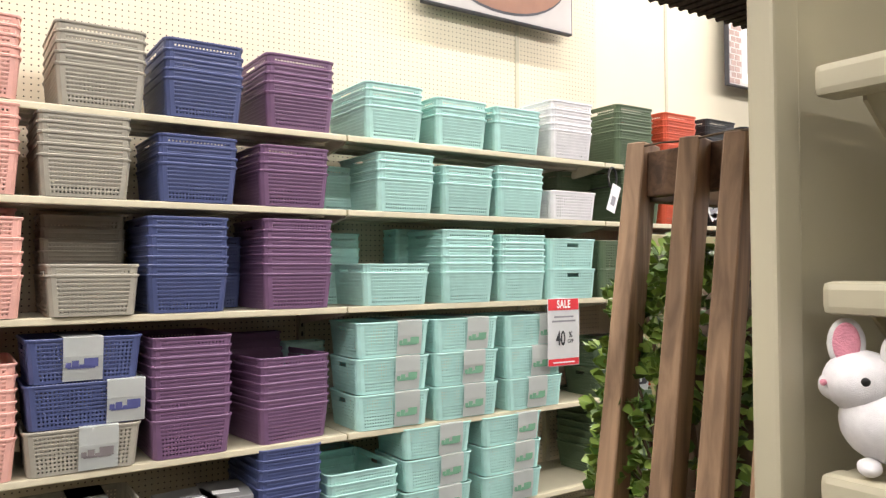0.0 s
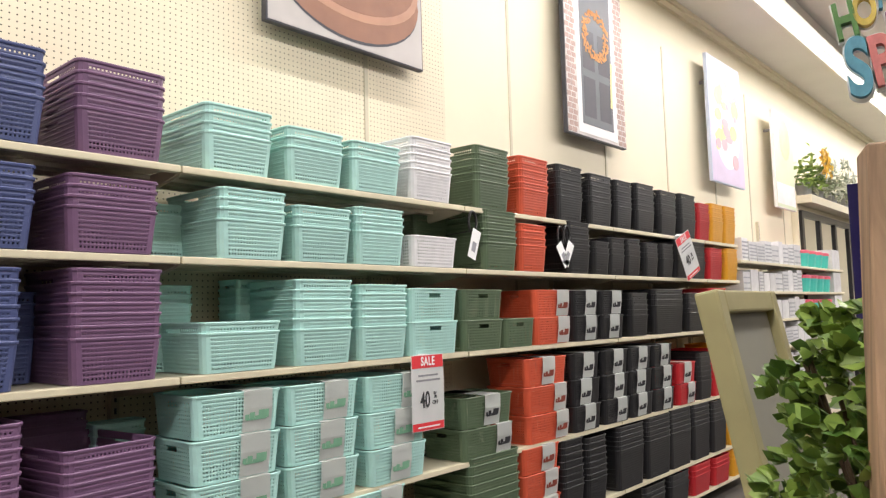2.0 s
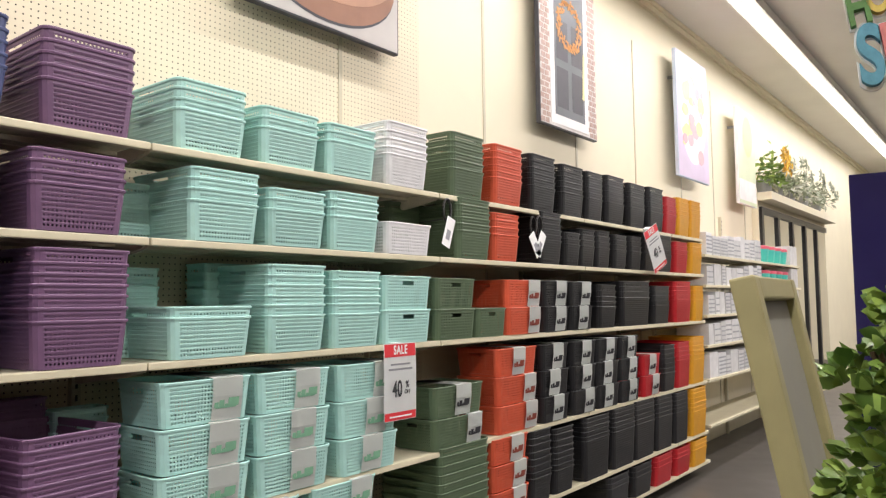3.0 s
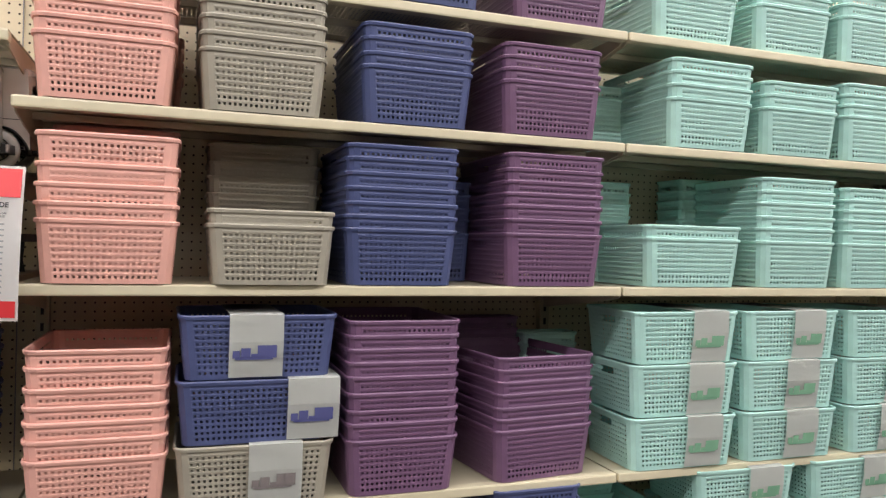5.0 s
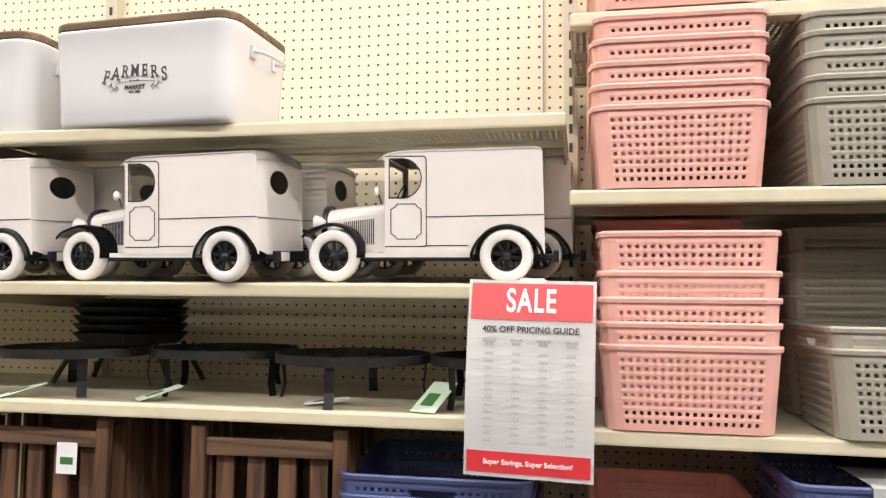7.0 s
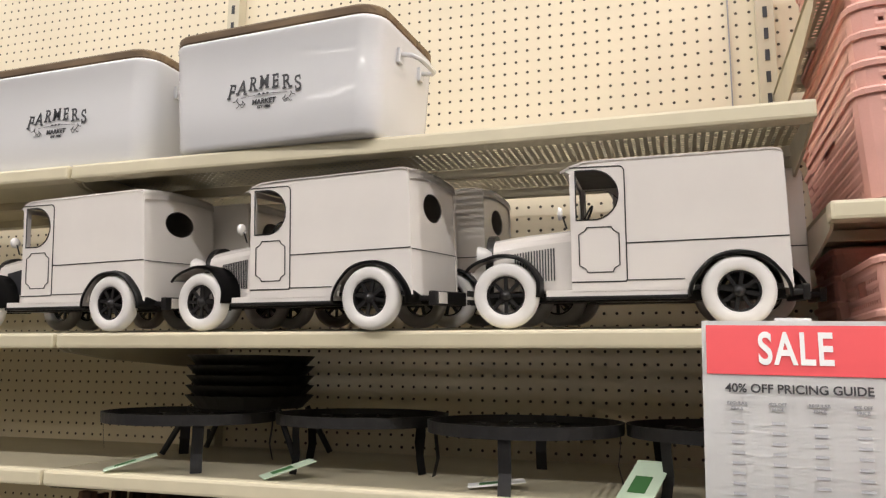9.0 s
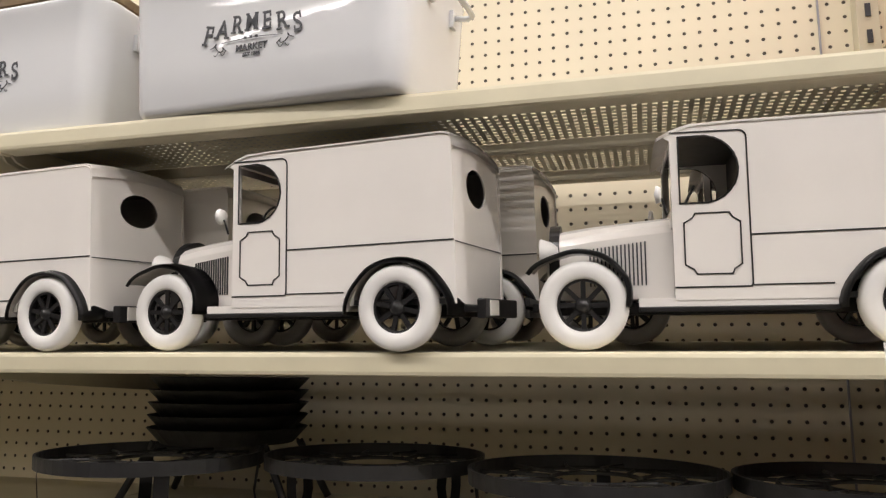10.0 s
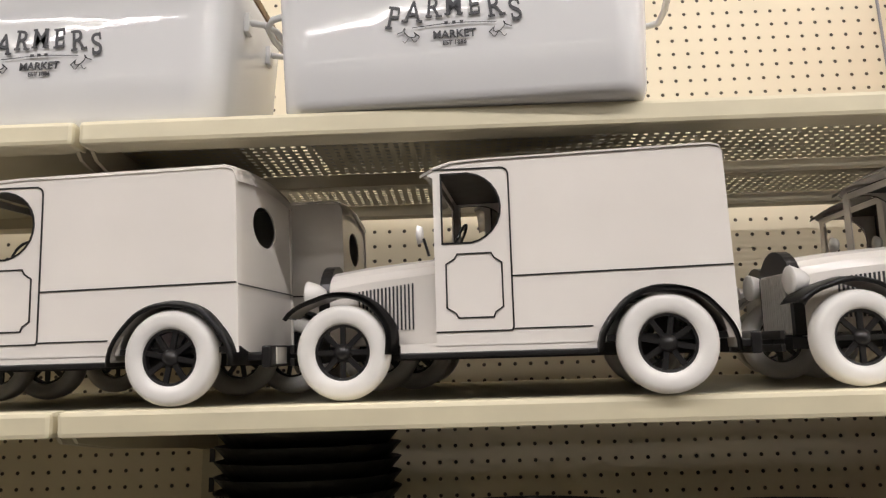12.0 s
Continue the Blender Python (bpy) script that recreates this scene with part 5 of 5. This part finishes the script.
for x, y, zt in ((-0.761, -2.211, 1.621), (-0.786, -2.302, 1.612), (-0.802, -2.365, 1.606), (-0.815, -2.425, 1.602)):
    part("upright", upright(x, y, zt), M_WOOD, rack, "weathered brown upright")
part("top_rail", box((-0.745, -2.44, 1.560), (-0.725, -2.215, 1.610), 0.002), M_WOODX, rack)
part("lower_rail", box((-0.86, -2.44, 0.80), (-0.84, -2.215, 0.85), 0.002), M_WOODX, rack)
for y in (-2.215, -2.44):
    part("side_board", box((-0.735, y - 0.008, 1.555), (-0.45, y + 0.008, 1.600), 0.002), M_WOODX, rack)
    part("back_post", box((-0.47, y - 0.012, 0), (-0.445, y + 0.012, 1.602), 0.002), M_WOOD, rack)
part("rack_shelf", box((-0.84, -2.44, 0.80), (-0.46, -2.2, 0.818), 0.002), M_WOODX, rack)
part("twine", tube([(-0.752 - 0.010 * i + 0.001 * math.sin(i * 1.3), -2.225 - i * 0.036, 1.616 - 0.0025 * i + 0.0012 * math.sin(i * 2.1)) for i in range(7)], 0.0012, 6), M_TWIG, rack, "rough twine along the top")

plant = tagged(new("boxwood_plant"), "bushy artificial boxwood plant with glossy green leaves", "plant")
plant.location = (-0.645, -2.245, 0.8185)
part("planter_pot", lathe([(0.0, 0.0), (0.085, 0.0), (0.105, 0.20), (0.095, 0.20), (0.0, 0.18)], 24, "Z"), M_TWIG, plant, "brown fibre pot")
rg = random.Random(5)
bm = bmesh.new()
for i in range(40):
    a, t = rg.uniform(0, 6.28), rg.uniform(0.2, 1)
    add_tube(bm, [(0, 0, 0.18), (0.05 * math.cos(a), 0.05 * math.sin(a), 0.20 + 0.25 * t), (0.10 * math.cos(a), 0.11 * math.sin(a), 0.22 + 0.46 * t)], 0.0022, 5)
part("stems", bm, M_TWIG, plant, "thin brown stems")
bm = bmesh.new()
bmesh.ops.create_icosphere(bm, subdivisions=3, radius=1, matrix=Matrix.Translation((0.01, 0, 0.42)) @ Matrix.Diagonal((0.075, 0.095, 0.23, 1)))
for v in bm.verts:
    v.co += 0.02 * noise.noise_vector(v.co * 25)
part("moss_core", bm, M_TWIG, plant, "dark brown fibre core")
bm = bmesh.new()
for i in range(1150):
    u, a = rg.uniform(0.0, 1.0), rg.uniform(0, 6.283)
    zz = 0.19 + 0.50 * u
    swell = 0.62 + 0.48 * math.sin(math.pi * min(1, u * 0.9 + 0.1)) + 0.10 * math.sin(3 * a + 9 * u)
    r = swell * rg.uniform(0.75, 1.08)
    c = Vector((0.115 * r * math.cos(a), 0.140 * r * math.sin(a), zz))
    out = Vector((math.cos(a), math.sin(a), rg.uniform(-0.1, 0.9))).normalized()
    q = out.to_track_quat("Y", "Z").to_matrix().to_4x4()
    for k in range(6):
        m = Matrix.Translation(c) @ q @ pose(0, 0, 0, rg.uniform(-30, 45), k * 60 + rg.uniform(-20, 20), rg.uniform(-60, 60)) @ Matrix.Translation((0, 0.004, 0))
        leaf_into(bm, m, rg.uniform(0.013, 0.021), rg.uniform(0.011, 0.0145))
part("crown", bm, M_LEAF, plant, "clusters of small oval green leaves", smooth=True)

# ---- floor standing board with an olive frame ----
M_OLIVE = mat("olive_cream_frame", (0.36, 0.32, 0.16), 0.5, vary=0.08)
M_SLATEB = mat("grey_board", (0.26, 0.25, 0.20), 0.55, vary=0.06, scale=6)
ez = tagged(new("display_board"), "tall olive framed grey display board leaning on a stand", "display board")
ez.matrix_basis = pose(-0.388, -1.997, 1.533, -11.0, 0, 4.5)
bw, bh = 0.262, 1.55
part("panel", box((-bw / 2 + 0.02, 0.006, -bh + 0.03), (bw / 2 - 0.02, 0.012, -0.02)), M_SLATEB, ez, "plain grey panel")
part("frame_side", box((-bw / 2, -0.006, -bh), (-bw / 2 + 0.026, 0.020, 0), 0.003), M_OLIVE, ez)
part("frame_side", box((bw / 2 - 0.026, -0.006, -bh), (bw / 2, 0.020, 0), 0.003), M_OLIVE, ez)
part("frame_top", box((-bw / 2 + 0.0262, -0.0055, -0.026), (bw / 2 - 0.0262, 0.0195, -0.0005), 0.003), M_OLIVE, ez)
part("frame_foot", box((-bw / 2 + 0.0262, -0.0055, -bh + 0.001), (bw / 2 - 0.0262, 0.0195, -bh + 0.026), 0.003), M_OLIVE, ez)

# ---- navy panel and felt letters beyond the rack ----
M_NAVY = mat("glossy_navy", (0.022, 0.018, 0.085), 0.08, vary=0.05)
nav = tagged(new("navy_signboard"), "tall glossy navy blue signboard standing on the floor", "signboard")
nav.matrix_basis = pose(0.24, -2.105, 0, 0, 0, -84)
part("panel", box((-0.12, -0.01, 0.02), (0.30, 0.01, 1.735), 0.002), M_NAVY, nav)
part("foot", box((-0.10, -0.12, 0), (0.28, 0.12, 0.0195), 0.003), M_NAVY, nav)

FELT = {k: mat("felt_" + k, c, 0.85, vary=0.12, scale=60, bump=0.4, bump_scale=500) for k, c in (
    ("green", (0.10, 0.21, 0.07)), ("yellow", (0.52, 0.40, 0.10)), ("sky", (0.10, 0.27, 0.35)), ("coral", (0.52, 0.18, 0.17)), ("plum", (0.28, 0.12, 0.22)), ("teal", (0.06, 0.17, 0.15)), ("orange", (0.60, 0.20, 0.06)))}
sign = tagged(new("letter_sign"), "colourful felt letter sign with white edging hanging from a beam", "letter sign")
sign.matrix_basis = pose(0.06, -2.105, 1.90, 0, 0, -80)
for ch, cx, cz, size, col, tilt in (("H", -0.066, 0.080, 0.085, "green", 8), ("O", -0.038, 0.092, 0.075, "yellow", 4), ("P", -0.010, 0.110, 0.060, "sky", 0),
                                    ("S", -0.052, -0.005, 0.135, "sky", 4), ("P", -0.018, 0.002, 0.115, "coral", 8), ("R", 0.020, 0.030, 0.135, "plum", 10), ("I", 0.056, 0.040, 0.110, "yellow", 8)):
    text_mesh(ch, size * 1.08, M_PAPER, sign, pose(cx, 0.004, cz, 90, -tilt, 0), "letter_backing", 0.004, squeeze=0.58, bold=0.05)
    text_mesh(ch, size, FELT[col], sign, pose(cx, -0.008, cz, 90, -tilt, 0), "letter", 0.008, squeeze=0.58, bold=0.03)
part("leaf_shape", disc(0.004, -0.058, 0.016, 0.016, 0.012, 14), FELT["teal"], sign, "small dark teal shape")
part("flower_shape", disc(0.040, -0.030, 0.022, 0.016, 0.012, 14), FELT["orange"], sign, "small orange shape")
part("backing_rod", box((-0.07, 0.009, 0.030), (0.07, 0.013, 0.045)), M_PAPER, sign, "white backing strip")
part("hanging_cord", tube([(0.02, 0.014, 0.04), (0.02, 0.014, 0.23)], 0.0015, 6), M_TWIG, sign)
beam = tagged(new("display_beam"), "dark brown wooden beam on a post above the aisle end", "beam")
beam.location = (0.10, -2.12, 0)
part("beam", box((-0.06, -0.75, 2.02), (0.03, -0.03, 2.12), 0.003), M_LID, beam)
part("cross_arm", box((-0.06, -0.0295, 2.10), (0.03, 0.05, 2.12), 0.002), M_LID, beam)
part("post", box((-0.03, -0.75, 0), (0.0, -0.70, 2.0195), 0.003), M_LID, beam)

# ---- aisle gondola with small toys ----
M_GOND = mat("gondola_enamel", (0.50, 0.46, 0.33), 0.42, vary=0.05, scale=6)
M_GBACK = mat("gondola_back", (0.34, 0.31, 0.18), 0.5, vary=0.06, scale=4)
gon = structure(part("gondola_back", box((-0.46, -5.5, 0), (-0.44, -2.49, 2.1)), M_GBACK), "olive cream gondola back panel")
structure(part("gondola_post", boxes(((-0.902, -2.478, 0), (-0.868, -2.456, 2.1)), bevel=0.003), M_GOND), "putty coloured steel gondola end post")
structure(part("gondola_end", box((-0.8675, -2.476, 0), (-0.465, -2.458, 2.1)), M_GOND), "putty coloured gondola end panel")
for z, x0 in ((1.625, -0.885), (1.470, -0.880), (1.335, -0.887), (1.10, -0.88), (0.8, -0.88), (0.5, -0.88), (1.86, -0.80)):
    g = tagged(new("gondola_shelf"), "putty coloured steel shelf on the aisle gondola", "shelf", "gondola shelves")
    g.location = (0, 0, z)
    bm = bmesh.new()
    grille_sheet(bm, x0 + 0.025, -0.462, -5.45, -2.50, -0.003, 0.03, 0.012)
    part("deck", bm, M_GOND, g, "perforated deck")
    part("front_edge", box((x0, -5.45, -0.024), (x0 + 0.028, -2.497, 0), 0.006), M_GOND, g, "rolled front edge")
    pr = [(x0 + 0.03, -0.026), (x0 + 0.06, -0.05), (-0.55, -0.085), (-0.47, -0.095), (-0.47, -0.006), (x0 + 0.03, -0.006)]
    part("bracket", plate(pr, [], 0.003), M_GOND, g, at=pose(0, -2.52, 0))
top = tagged(new("dark_wicker_shelf"), "dark brown wicker textured shelf fixed above the rack", "shelf")
top.location = (0, 0, 0)
M_WICKER = mat("dark_wicker", (0.05, 0.036, 0.024), 0.75, vary=0.5, scale=120, bump=1.0, bump_scale=150)
part("shelf_board", box((-1.00, -2.447, 1.752), (-0.60, -2.285, 1.785), 0.004), M_WICKER, top)
bm = bmesh.new()
for i in range(26):
    add_tube(bm, [(-0.995 + i * 0.0155, -2.445, 1.7515), (-0.995 + i * 0.0155, -2.287, 1.7515)], 0.003, 5)
part("wicker_panel", bm, M_WICKER, top, "row of dark canes")

# white toy rabbit: one plain mesh
M_FUR = mat("white_plush", (0.80, 0.78, 0.78), 0.95, vary=0.06, scale=90, bump=0.35, bump_scale=900)
M_PINKF = mat("pink_plush", (0.75, 0.30, 0.38), 0.9, vary=0.08, scale=90, bump=0.8, bump_scale=420)
bm = bmesh.new()
blobs = [((0, 0.002, 0.046), (0.044, 0.040, 0.038), 0), ((-0.004, 0.022, 0.080), (0.034, 0.033, 0.029), 0), ((-0.008, 0.043, 0.076), (0.016, 0.015, 0.014), 0),
         ((-0.006, 0.034, 0.114), (0.007, 0.016, 0.024), 0), ((-0.0125, 0.034, 0.115), (0.003, 0.0115, 0.019), 1), ((-0.018, -0.010, 0.108), (0.007, 0.018, 0.020), 0), ((-0.0245, -0.010, 0.109), (0.003, 0.0135, 0.0155), 1),
         ((-0.024, 0.018, 0.008), (0.016, 0.010, 0.008), 0), ((-0.030, -0.006, 0.008), (0.016, 0.010, 0.008), 0), ((-0.023, 0.053, 0.080), (0.003, 0.003, 0.003), 1), ((-0.0365, 0.020, 0.084), (0.003, 0.004, 0.004), 2)]
for c, s, mi in blobs:
    r = bmesh.ops.create_icosphere(bm, subdivisions=4 if s[0] > 0.025 else 3, radius=1, matrix=Matrix.Translation(c) @ Matrix.Diagonal((*s, 1)))
    for v in r["verts"]:
        if mi == 0:
            v.co += 0.0005 * noise.noise_vector(v.co * 220)
        for f in v.link_faces:
            f.material_index = mi
rab = part("toy_rabbit", bm, M_FUR, smooth=True)
rab.data.materials.append(M_PINKF)
rab.data.materials.append(M_BLACK)
rab.matrix_basis = pose(-0.850, -2.529, 1.3365, 0, 0, 28) @ Matrix.Scale(0.78, 4)
tagged(rab, "small white plush toy rabbit with pink ears", "toy rabbit")
